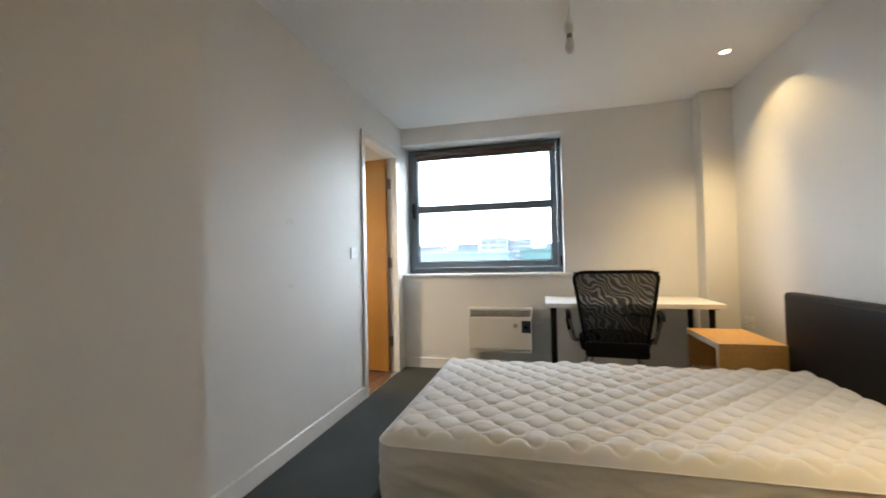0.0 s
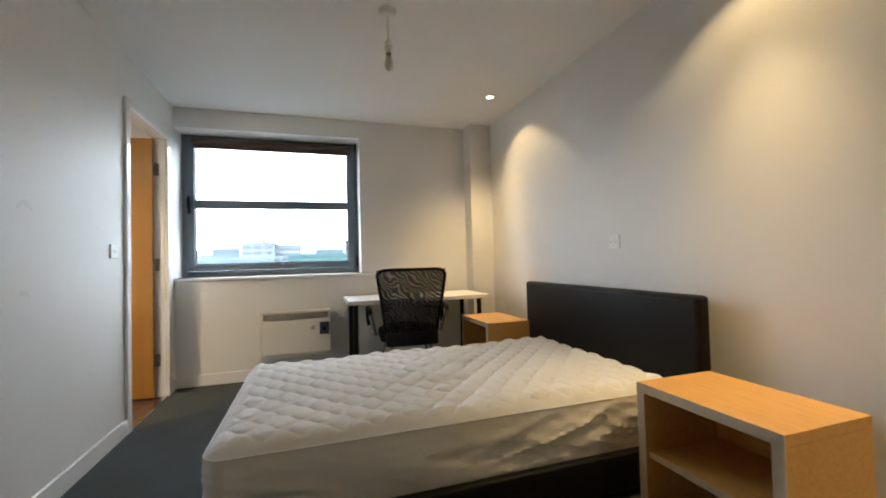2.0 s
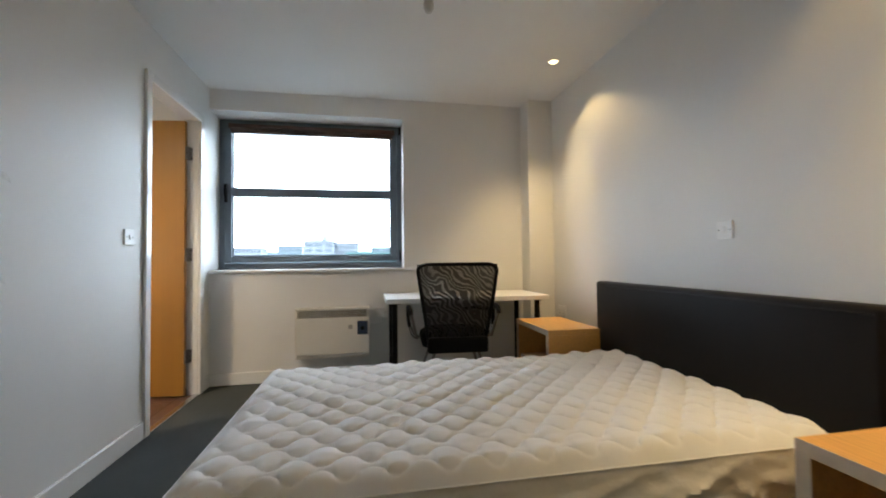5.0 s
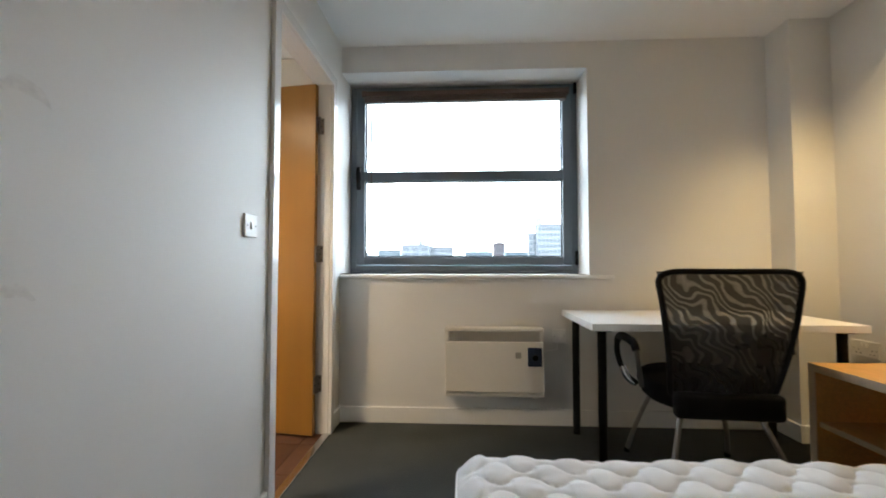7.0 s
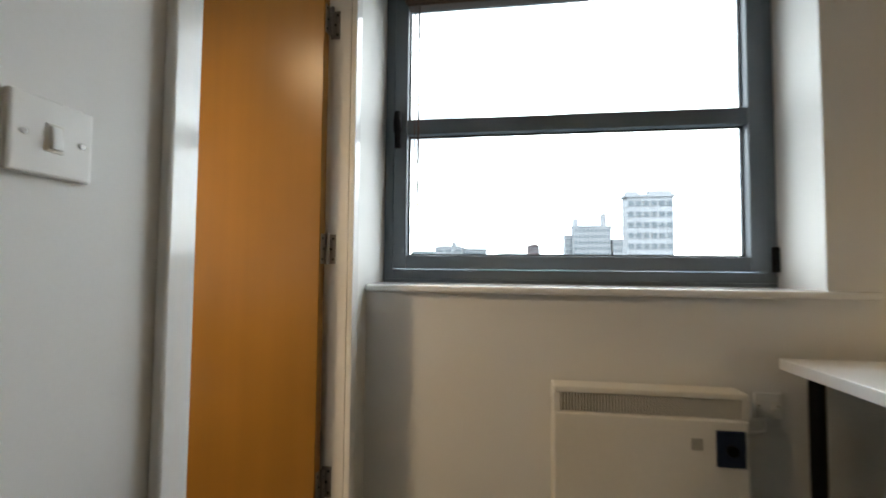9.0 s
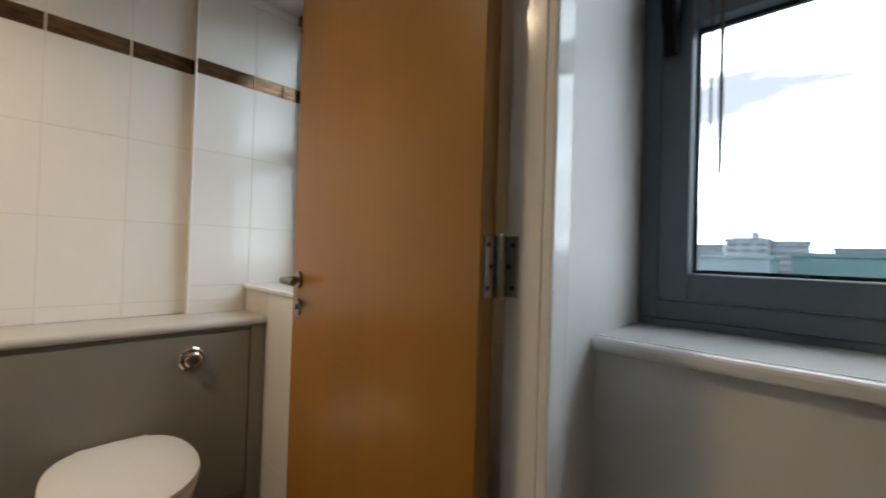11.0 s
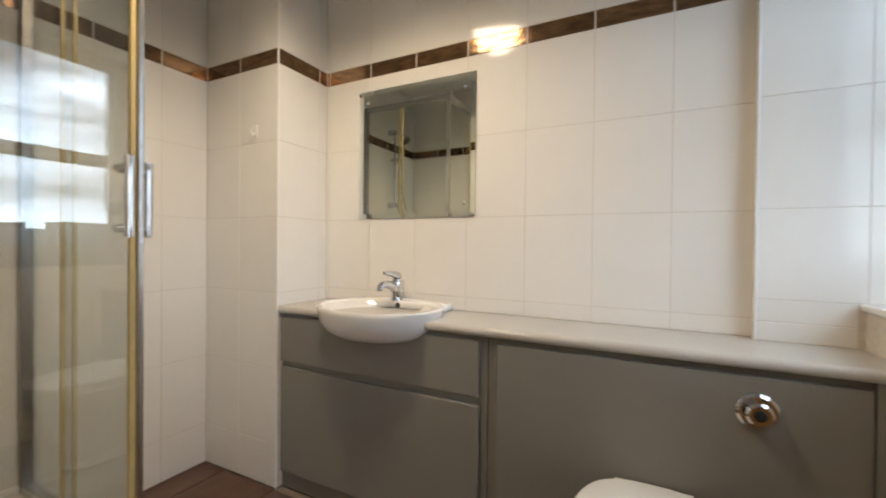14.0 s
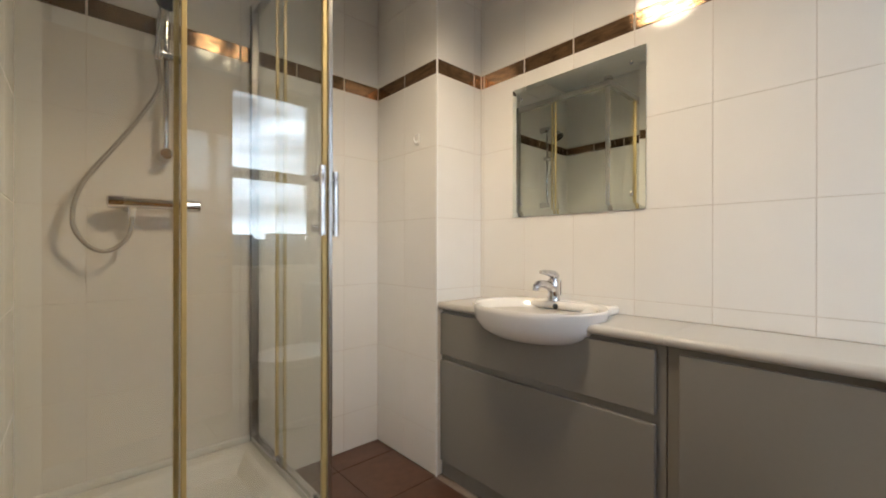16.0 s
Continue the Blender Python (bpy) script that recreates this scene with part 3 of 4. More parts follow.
def mattress():
    x0, x1, y0, y1, base, top = 0.786, 2.806, -2.572, -1.380, 0.152, 0.440
    ob = thing("mattress", ((x0 + x1) / 2, (y0 + y1) / 2, base), "bare double mattress in a white quilted protector", "mattress")
    nx, ny = 400, 240
    bm = bmesh.new()
    grid = []
    for i in range(nx + 1):
        row = []
        for j in range(ny + 1):
            x, y = x0 + (x1 - x0) * i / nx, y0 + (y1 - y0) * j / ny
            edge = min(x - x0, x1 - x, y - y0, y1 - y)
            drop = 0.034 * (1 - min(edge / 0.06, 1.0)) ** 2
            h = quilt_height(x, y) * min(1.0, 0.08 + edge / 0.07)
            row.append(bm.verts.new((*round_corner(x, y, x0, x1, y0, y1), top + 0.012 + h - drop)))
        grid.append(row)
    for i in range(nx):
        for j in range(ny):
            bm.faces.new((grid[i][j], grid[i + 1][j], grid[i + 1][j + 1], grid[i][j + 1]))
    part("quilted_top", bm, QUILT, ob, "puffy white quilted cotton top", True)
    # the plain skirt hangs a little loose and creased
    bm = bmesh.new()
    ring = []
    n = 900
    per = [(x0, y0), (x1, y0), (x1, y1), (x0, y1)]
    lens = [x1 - x0, y1 - y0, x1 - x0, y1 - y0]
    total = sum(lens)
    for k in range(n):
        d = total * k / n
        s = 0
        while d > lens[s]:
            d -= lens[s]
            s += 1
        (ax, ay), (bx, by) = per[s], per[(s + 1) % 4]
        t = d / lens[s]
        px, py = ax + (bx - ax) * t, ay + (by - ay) * t
        out = ((0, -1), (1, 0), (0, 1), (-1, 0))[s]
        col = []
        for j in range(25):
            f = j / 24
            z = base + (top - 0.018 - base) * f
            w = 0.010 * math.sin(math.pi * f) + 0.018 * noise.noise(Vector((px * 3.2 + z * 9, py * 3.2 + z * 4, z * 3))) * math.sin(math.pi * min(f * 1.25, 1)) - 0.010 * (1 - f)
            pull = max(0.0, min(1.0, (px - 1.5) / 1.0))
            w += 0.022 * pull * noise.noise(Vector((px * 5 - z * 14, 1.3, z * 5 + py))) * math.sin(math.pi * f)
            fold = 1 - min(1.0, abs(noise.noise(Vector((px * 2.2 - z * 7, py * 2.2, z * 9 + 4)))) * 7)
            w += 0.008 * fold * math.sin(math.pi * f) * (0.5 + pull)
            small = 1 - min(1.0, abs(noise.noise(Vector((px * 7 + z * 19, py * 7, z * 15 + 2)))) * 5)
            w += 0.009 * small * pull * math.sin(math.pi * f)
            w += 0.006 * abs(noise.noise(Vector((px * 9 + z * 26, py * 9, z * 12)))) * math.sin(math.pi * f)
            rx, ry = round_corner(px, py, x0, x1, y0, y1)
            col.append(bm.verts.new((rx + out[0] * w, ry + out[1] * w, z)))
        ring.append(col)
    for k in range(n):
        for j in range(24):
            bm.faces.new((ring[k][j], ring[(k + 1) % n][j], ring[(k + 1) % n][j + 1], ring[k][j + 1]))
    part("skirt", bm, SHEET, ob, "creased white polycotton side skirt", True)
    loop = []
    for (ax, ay), (bx, by) in zip(per, per[1:] + per[:1]):
        loop += [(*round_corner(ax + (bx - ax) * k / 60, ay + (by - ay) * k / 60, x0, x1, y0, y1), top - 0.02) for k in range(60)]
    part("piping", tube(bmesh.new(), loop + loop[:1], 0.0026, 8), QUILT, ob, "", True)
    return ob


mattress()


def bedside(x0, x1, y0, y1, label):
    """Open-fronted box with a mid shelf; the front faces the room."""
    z = 0.550
    ob = thing("bedside_table", ((x0 + x1) / 2, y0 + 0.3, 0), label, "bedside table", "bedside tables")
    th = 0.036
    part("top", block(x0 + 0.003, x1, y0, y1, z - th, z, 0.0015, 1), BEECH, ob)
    part("side", block(x0 + 0.003, x1, y0, y0 + th, 0, z - th - 0.0005), BEECH, ob)
    part("side", block(x0 + 0.003, x1, y1 - th, y1, 0, z - th - 0.0005), BEECH, ob)
    part("back", block(x1 - 0.014, x1 - 0.002, y0 + th, y1 - th, 0.02, z - th), BEECH, ob)
    part("shelf", block(x0 + 0.02, x1 - 0.014, y0 + th, y1 - th, 0.262, 0.286), BEECH, ob)
    part("base_shelf", block(x0 + 0.02, x1 - 0.014, y0 + th, y1 - th, 0.012, 0.040), BEECH, ob)
    part("edging", block(x0, x0 + 0.003, y0, y1, z - th, z), BEECH_EDGE, ob, "pale beech edging strip")
    part("edging", block(x0, x0 + 0.003, y0, y0 + th, 0, z - th), BEECH_EDGE, ob, "pale beech edging strip")
    part("edging", block(x0, x0 + 0.003, y1 - th, y1, 0, z - th), BEECH_EDGE, ob, "pale beech edging strip")
    part("edging", block(x0 + 0.017, x0 + 0.020, y0 + th, y1 - th, 0.262, 0.286), BEECH_EDGE, ob, "pale beech edging strip")
    return ob


bedside(2.378, 2.768, -3.288, -2.755, "open beech veneer bedside box with shelf, beside headboard")
bedside(2.440, 2.806, -1.172, -0.602, "open beech veneer bedside box beside the desk")


def desk():
    x0, x1, y0, y1, z = 1.425, 2.700, -0.640, -0.050, 0.730
    ob = thing("desk", ((x0 + x1) / 2, -0.32, 0), "white laminate desk with round black metal legs", "desk")
    part("desktop", block(x0, x1, y0, y1, z - 0.036, z, 0.002, 1), WHITE_TOP, ob)
    for x in (x0 + 0.065, x1 - 0.075):
        for y in (y0 + 0.065, y1 - 0.065):
            leg = part("leg", tube(bmesh.new(), [(x, y, 0.012), (x, y, z - 0.040)], 0.0215, 20), BLACK_METAL, ob, "", True)
            part("foot", tube(bmesh.new(), [(x, y, 0.0), (x, y, 0.014)], 0.023, 16), BLACK, leg)
            part("mounting_plate", tube(bmesh.new(), [(x, y, z - 0.042), (x, y, z - 0.0365)], 0.05, 16), BLACK_METAL, leg)
    return ob


desk()


def office_chair(place, turn):
    """Mesh-backed chair; built facing +y about its own base, then turned."""
    ob = thing("office_chair", (0, 0, 0), "black mesh-backed office chair with armrests and chrome legs", "chair")
    # back: a tapered frame, wider at the top, leaning back towards -y
    def back_at(u, v):
        half = 0.205 + 0.080 * v
        y = -0.205 - 0.13 * v + 0.05 * v * v + 0.035 * u * u - 0.02 * math.sin(math.pi * v)
        return Vector((u * half, y, 0.44 + 0.545 * v))
    rows, cols = 20, 16
    bm = bmesh.new()
    g = [[bm.verts.new(back_at(-1 + 2 * j / cols, i / rows)) for j in range(cols + 1)] for i in range(rows + 1)]
    for i in range(rows):
        for j in range(cols):
            bm.faces.new((g[i][j], g[i][j + 1], g[i + 1][j + 1], g[i + 1][j]))
    back_ob = part("backrest_mesh", bm, NET, ob, "see-through black woven mesh", True)
    outline = [back_at(-1, 0.02 + 0.90 * k / 8) for k in range(9)]
    outline += [back_at(-0.93, 0.97), back_at(-0.80, 0.995)] + [back_at(-0.6 + 1.2 * k / 6, 1.0) for k in range(7)] + [back_at(0.80, 0.995), back_at(0.93, 0.97)]
    outline += [back_at(1, 0.92 - 0.90 * k / 8) for k in range(9)]
    outline += [back_at(0.86, -0.02), back_at(0.5, -0.035), back_at(-0.5, -0.035), back_at(-0.86, -0.02), back_at(-1, 0.02)]
    part("backrest_frame", tube(bmesh.new(), arc(outline, 3), 0.0125, 10), BLACK, ob, "", True)
    part("lumbar_bar", tube(bmesh.new(), arc([back_at(0.0, 0.42) + Vector((0.03, 0.03, 0)), back_at(0.4, 0.44) + Vector((0, 0.035, 0)), back_at(0.85, 0.42) + Vector((0, 0.03, 0)), back_at(1, 0.40)], 5), 0.012, 8), BLACK, ob, "", True)
    bm = bmesh.new()
    lathe(bm, [(0, 0.01, 0.365, 0.19, 0.18), (0, 0.01, 0.385, 0.235, 0.225), (0, 0.02, 0.445, 0.252, 0.242), (0, 0.02, 0.475, 0.248, 0.238), (0, 0.02, 0.495, 0.22, 0.21), (0, 0.02, 0.498, 0.10, 0.09)], 40)
    for v in bm.verts:
        v.co.x, dy = v.co.x * (1.0 + 0.10 * (1 - abs(v.co.x) / 0.26)), v.co.y - 0.02
        sx = 1 + 0.16 * min(abs(v.co.x), 0.25) * min(abs(dy), 0.25) / 0.0625
        v.co.x, v.co.y = v.co.x * sx, 0.02 + dy * sx
    part("seat", bm, FABRIC, ob, "padded black fabric seat", True)
    bm = block(-0.215, 0.215, -0.250, -0.195, 0.365, 0.475, 0.02, 3)
    part("rear_yoke", bm, BLACK, ob, "", True)
    for s in (-1, 1):
        arm = tube(bmesh.new(), arc([(s * 0.262, 0.070, 0.42), (s * 0.315, 0.095, 0.47), (s * 0.338, 0.125, 0.56), (s * 0.338, 0.120, 0.625), (s * 0.336, 0.080, 0.655), (s * 0.333, -0.010, 0.660), (s * 0.328, -0.085, 0.650), (s * 0.324, -0.105, 0.620)], 5), [0.014] * 15 + [0.017] * 5 + [0.020] * 10 + [0.018] * 6, 12)
        arm_ob = part("armrest", arm, BLACK, ob, "", True)
        part("arm_strut", tube(bmesh.new(), [(s * 0.322, -0.100, 0.63), (s * 0.280, -0.040, 0.44)], 0.011, 12), STEEL, arm_ob, "grey metal arm support", True)
        part("arm_cap", tube(bmesh.new(), arc([(s * 0.322, 0.102, 0.500), (s * 0.306, 0.088, 0.452), (s * 0.272, 0.070, 0.418)], 4), [0.018, 0.019, 0.019, 0.019, 0.018, 0.017, 0.016, 0.014, 0.010], 12), CHROME, arm_ob, "chrome end cap", True)
        for f, yb in ((-1, -0.30), (1, 0.27)):
            leg = tube(bmesh.new(), arc([(s * 0.13, f * 0.12, 0.41), (s * 0.17, f * 0.17, 0.33), (s * 0.225, (f * 0.17 + yb) / 2, 0.16), (s * 0.255, yb, 0.012)], 5), 0.0115, 12)
            leg_ob = part("leg", leg, STEEL, ob, "chrome tubular leg", True)
            part("foot", tube(bmesh.new(), [(s * 0.255, yb, 0.0), (s * 0.253, yb, 0.024)], 0.0145, 12), BLACK, leg_ob)
    ob.matrix_basis = Matrix.Translation(place) @ Matrix.Rotation(radians(turn), 4, "Z")
    return ob


office_chair((1.929, -0.628, 0), -4)


def heater():
    x0, x1, z0, z1, y0, y1 = 0.695, 1.302, 0.200, 0.622, -0.105, -0.025
    ob = thing("panel_heater", ((x0 + x1) / 2, -0.06, z0), "cream enamelled electric convector heater on the wall", "heater")
    bm = block(x0, x1, y0, y1, z0 + 0.03, z1 - 0.085, 0.006)
    part("casing", bm, CREAM, ob)
    part("top_frame", block(x0, x1, y0, y1, z1 - 0.022, z1, 0.006), CREAM, ob)
    part("end_frame", block(x0, x0 + 0.022, y0 + 0.001, y1, z1 - 0.085, z1 - 0.022), CREAM, ob)
    part("end_frame", block(x1 - 0.022, x1, y0 + 0.001, y1, z1 - 0.085, z1 - 0.022), CREAM, ob)
    # backing behind the slats, darker and browner than the casing
    part("grille_back", block(x0 + 0.022, x1 - 0.022, y0 + 0.020, y1, z1 - 0.085, z1 - 0.022), GRILLE, ob)
    slat_data = finish("grille_slat", block(-0.0016, 0.0016, y0 + 0.004, y0 + 0.019, z1 - 0.084, z1 - 0.023), CREAM)
    for k in range(56):
        o = new("grille_slat", slat_data)
        o.parent = ob
        o.matrix_parent_inverse = Matrix.Translation(-Vector(ob.location))
        o.location = (x0 + 0.028 + k * (x1 - x0 - 0.056) / 55, 0, 0)
    part("bottom_lip", block(x0, x1, y0 + 0.012, y1, z0, z0 + 0.029, 0.005), CREAM, ob)
    part("control_panel", block(x1 - 0.100, x1 - 0.014, y0 - 0.006, y0 + 0.003, z0 + 0.190, z0 + 0.305, 0.003), NAVY, ob, "dark navy control panel")
    part("dial", tube(bmesh.new(), [(x1 - 0.057, y0 - 0.006, z0 + 0.245), (x1 - 0.057, y0 - 0.016, z0 + 0.245)], 0.017, 20), BLACK, ob, "black thermostat dial", True)
    part("badge", block(x1 - 0.175, x1 - 0.140, y0 - 0.002, y0 + 0.001, z0 + 0.238, z0 + 0.275, 0.001, 1), SILVER, ob, "small grey badge")
    for x in (x0 + 0.05, x1 - 0.05):
        part("bracket", block(x - 0.012, x + 0.012, y1 - 0.002, 0.0, z0 + 0.06, z1 - 0.12), CREAM, ob)
    part("bottom_knob", block(x1 - 0.06, x1 - 0.025, y0 + 0.03, y0 + 0.06, z0 - 0.016, z0, 0.003), CREAM, ob)
    part("flex", tube(bmesh.new(), arc([(x1 - 0.005, -0.05, 0.475), (1.36, -0.012, 0.470), (1.400, -0.010, 0.478), (1.405, -0.010, 0.515)], 5), 0.0035, 8), PLASTIC, ob)
    return ob


heater()


def wall_plate(name, place, turn, w, h, label, category, rockers=(), holes=0):
    """Moulded accessory; built facing -y with its back at y = 0, then turned."""
    ob = thing(name, (0, 0, 0), label, category)
    part("faceplate", block(-w / 2, w / 2, -0.010, 0, -h / 2, h / 2, 0.003), PLASTIC, ob)
    for x, z, rw, rh in rockers:
        part("rocker_surround", block(x - rw / 2 - 0.003, x + rw / 2 + 0.003, -0.0112, -0.0095, z - rh / 2 - 0.003, z + rh / 2 + 0.003, 0.0006, 1), CREAM, ob)
        bm = block(x - rw / 2, x + rw / 2, -0.0165, -0.011, z - rh / 2, z + rh / 2, 0.0015)
        for v in bm.verts:
            if v.co.z > z and v.co.y < -0.012:
                v.co.y += 0.003
        part("rocker", bm, PLASTIC, ob)
    for sx in (-1, 1):
        part("screw", tube(bmesh.new(), [(sx * (w / 2 - 0.013), -0.010, 0), (sx * (w / 2 - 0.013), -0.0115, 0)], 0.0034, 10), STEEL, ob)
    for k in range(holes):
        cx = (-w / 4, w / 4)[k]
        for dx, dz, hw, hh in ((0, -0.004, 0.004, 0.009), (-0.011, -0.024, 0.0085, 0.004), (0.011, -0.024, 0.0085, 0.004)):
            part("socket_slot", block(cx + dx - hw / 2, cx + dx + hw / 2, -0.0104, -0.0098, dz - hh / 2, dz + hh / 2), DARK_ALU, ob)
    ob.matrix_basis = Matrix.Translation(place) @ Matrix.Rotation(radians(turn), 4, "Z")
    return ob


wall_plate("light_switch", (0.0005, -1.140, 1.160), 90, 0.086, 0.086, "white plastic single light switch by the door", "switch", [(0, 0, 0.012, 0.026)])
wall_plate("light_switch", (XR - 0.0005, -1.992, 1.143), -90, 0.086, 0.086, "white plastic light switch above the headboard", "switch", [(0, 0, 0.014, 0.026)])
wall_plate("double_socket", (XR - 0.0005, -3.298, 0.450), -90, 0.148, 0.088, "white double mains socket near the bedside table", "socket", [(-0.012, 0.022, 0.010, 0.018), (0.012, 0.022, 0.010, 0.018)], 2)
wall_plate("double_socket", (XR - 0.0005, -0.330, 0.560), -90, 0.148, 0.088, "white double mains socket behind the desk", "socket", [(-0.012, 0.022, 0.010, 0.018), (0.012, 0.022, 0.010, 0.018)], 2)
wall_plate("fused_spur", (1.415, -0.0005, 0.560), 0, 0.086, 0.086, "white fused spur outlet beside the heater", "switch", [(0.018, 0, 0.012, 0.020)])


def pendant(x, y):
    ob = thing("pendant_lamp", (x, y, H), "unlit bare bulb hanging on a white flex", "lamp")
    part("ceiling_rose", lathe(bmesh.new(), [(x, y, H - 0.034, 0.018, 0.018), (x, y, H - 0.030, 0.040, 0.040), (x, y, H - 0.006, 0.050, 0.050), (x, y, H - 0.0005, 0.050, 0.050)], 32), PLASTIC, ob, "", True)
    part("flex", tube(bmesh.new(), [(x, y, H - 0.034), (x, y, H - 0.165)], 0.0035, 8), PLASTIC, ob)
    part("lamp_holder", lathe(bmesh.new(), [(x, y, H - 0.2420, 0.021, 0.021), (x, y, H - 0.2050, 0.021, 0.021), (x, y, H - 0.2020, 0.024, 0.024), (x, y, H - 0.1940, 0.024, 0.024), (x, y, H - 0.1920, 0.018, 0.018), (x, y, H - 0.1700, 0.014, 0.014), (x, y, H - 0.1620, 0.006, 0.006)], 24), PLASTIC, ob, "", True)
    part("bulb_cap", lathe(bmesh.new(), [(x, y, H - 0.2650, 0.0145, 0.0145), (x, y, H - 0.2425, 0.0145, 0.0145)], 20), STEEL, ob, "metal bulb cap", True)
    part("bulb", lathe(bmesh.new(), [(x, y, H - 0.3420, 0.004, 0.004), (x, y, H - 0.3360, 0.015, 0.015), (x, y, H - 0.3200, 0.022, 0.022), (x, y, H - 0.2980, 0.022, 0.022), (x, y, H - 0.2780, 0.017, 0.017), (x, y, H - 0.2655, 0.0145, 0.0145)], 24), BULB, ob, "clear unlit bulb", True)
    return ob


pendant(1.575, -1.86)


def downlight(x, y, z):
    ob = thing("downlight", (x, y, z), "lit recessed ceiling downlight with white rim", "downlight", "ceiling downlights")
    rim = lathe(bmesh.new(), [(x, y, z - 0.001, 0.030, 0.030), (x, y, z - 0.006, 0.034, 0.034), (x, y, z - 0.005, 0.043, 0.043), (x, y, z - 0.0005, 0.044, 0.044)], 32, False, False)
    part("rim", rim, PLASTIC, ob, "", True)
    part("lens", lathe(bmesh.new(), [(x, y, z - 0.0035, 0.029, 0.029), (x, y, z - 0.001, 0.029, 0.029)], 28), LENS, ob, "glowing warm lens")
    return ob


# the last bedroom fitting is unseen and holds the added bed-side lamp
for lx, ly in BED_LAMPS:
    downlight(lx, ly, H)
downlight(*BATH_LAMP, HB)

# ---- bathroom fittings ----
FX = -1.440


def vanity_unit():
    ob = thing("vanity_unit", (-1.58, -1.51, 0), "warm grey vanity cabinet under the basin", "cabinet", "bathroom units")
    part("carcass", block(XB + 0.002, FX - 0.018, -1.978, -1.022, 0.0, 0.766), GREYUNIT, ob)
    part("upper_panel", block(FX - 0.0175, FX, -1.974, -1.048, 0.560, 0.752, 0.003), GREYUNIT, ob)
    part("door", block(FX - 0.0175, FX, -1.974, -1.048, 0.075, 0.532, 0.003), GREYUNIT, ob)
    part("plinth", block(FX - 0.030, FX - 0.019, -1.978, -1.022, 0.0, 0.070), GREYUNIT, ob)
    return ob


def cistern_unit():
    ob = thing("cistern_unit", (-1.58, -0.53, 0), "warm grey concealed cistern cabinet behind the toilet", "cabinet", "bathroom units")
    part("carcass", block(XB + 0.002, FX - 0.018, -1.018, -0.020, 0.0, 0.766), GREYUNIT, ob)
    part("front_panel", block(FX - 0.0175, FX, -0.985, -0.085, 0.075, 0.748, 0.003), GREYUNIT, ob)
    part("end_post", block(FX - 0.0175, FX - 0.003, -0.081, -0.020, 0.0, 0.766, 0.002), GREYUNIT, ob)
    y, z = -0.300, 0.662
    push = part("flush_plate", tube(bmesh.new(), [(FX, y, z), (FX + 0.006, y, z), (FX + 0.012, y, z)], [0.046, 0.046, 0.039], 32), CHROME, ob, "chrome push-button flush rose", True)
    part("flush_button", tube(bmesh.new(), [(FX + 0.012, y, z), (FX + 0.030, y, z), (FX + 0.036, y, z)], [0.030, 0.030, 0.023], 28), CHROME, push, "", True)
    part("button_face", tube(bmesh.new(), [(FX + 0.036, y, z), (FX + 0.0375, y, z)], 0.014, 20), DARK_ALU, push)
    return ob


vanity_unit()
cistern_unit()
for y0, y1 in ((-1.981, -1.0205), (-1.0195, -0.019)):
    worktop = thing("worktop", (-1.58, (y0 + y1) / 2, 0.768), "pale grey laminate bathroom worktop with rounded edge", "worktop", "bathroom worktops")
    part("slab", block(XB + 0.001, FX - 0.010, y0, y1, 0.768, 0.797), COUNTER, worktop)
    nose = bmesh.new()
    ring = [(FX - 0.0098, 0.768), (FX + 0.001, 0.768), (FX + 0.007, 0.771), (FX + 0.010, 0.777), (FX + 0.010, 0.785), (FX + 0.007, 0.792), (FX, 0.7965), (FX - 0.0098, 0.797)]
    ends = [[nose.verts.new((x, y, z)) for x, z in ring] for y in (y0, y1)]
    for k in range(len(ring)):
        q = (k + 1) % len(ring)
        nose.faces.new((ends[0][k], ends[0][q], ends[1][q], ends[1][k]))
    nose.faces.new(ends[0])
    nose.faces.new(list(reversed(ends[1])))
    part("nosing", nose, COUNTER, worktop, "", True)


def basin():
    cx, cy = -1.500, -1.492
    ob = thing("wash_basin", (cx, cy, 0.7), "white china semi-recessed wash basin with overflow", "basin")
    rings = []
    for z, r in ((0.699, 0.30), (0.704, 0.50), (0.718, 0.72), (0.742, 0.88), (0.774, 0.96), (0.812, 0.99), (0.826, 1.0), (0.832, 0.985), (0.832, 0.90), (0.826, 0.865), (0.790, 0.80), (0.750, 0.66), (0.724, 0.40), (0.719, 0.10)):
        push = 0.028 if z < 0.71 else 0.0
        inner = len(rings) >= 8
        rings.append((cx + (0.018 if inner else 0) + push * 0.2, cy, z, 0.214 * r, 0.265 * r))
    part("bowl", lathe(bmesh.new(), rings, 56), CERAMIC, ob, "", True)
    part("tap_ledge", block(XB + 0.012, cx - 0.132, cy - 0.225, cy + 0.225, 0.7975, 0.831, 0.014, 4), CERAMIC, ob, "", True)
    part("overflow", tube(bmesh.new(), [(cx - 0.136, cy - 0.002, 0.8115), (cx - 0.1305, cy - 0.002, 0.8115)], 0.012, 16), DARK_ALU, ob, "dark overflow hole")
    part("waste", tube(bmesh.new(), [(cx + 0.018, cy, 0.7195), (cx + 0.018, cy, 0.723)], 0.020, 20), CHROME, ob)
    return ob


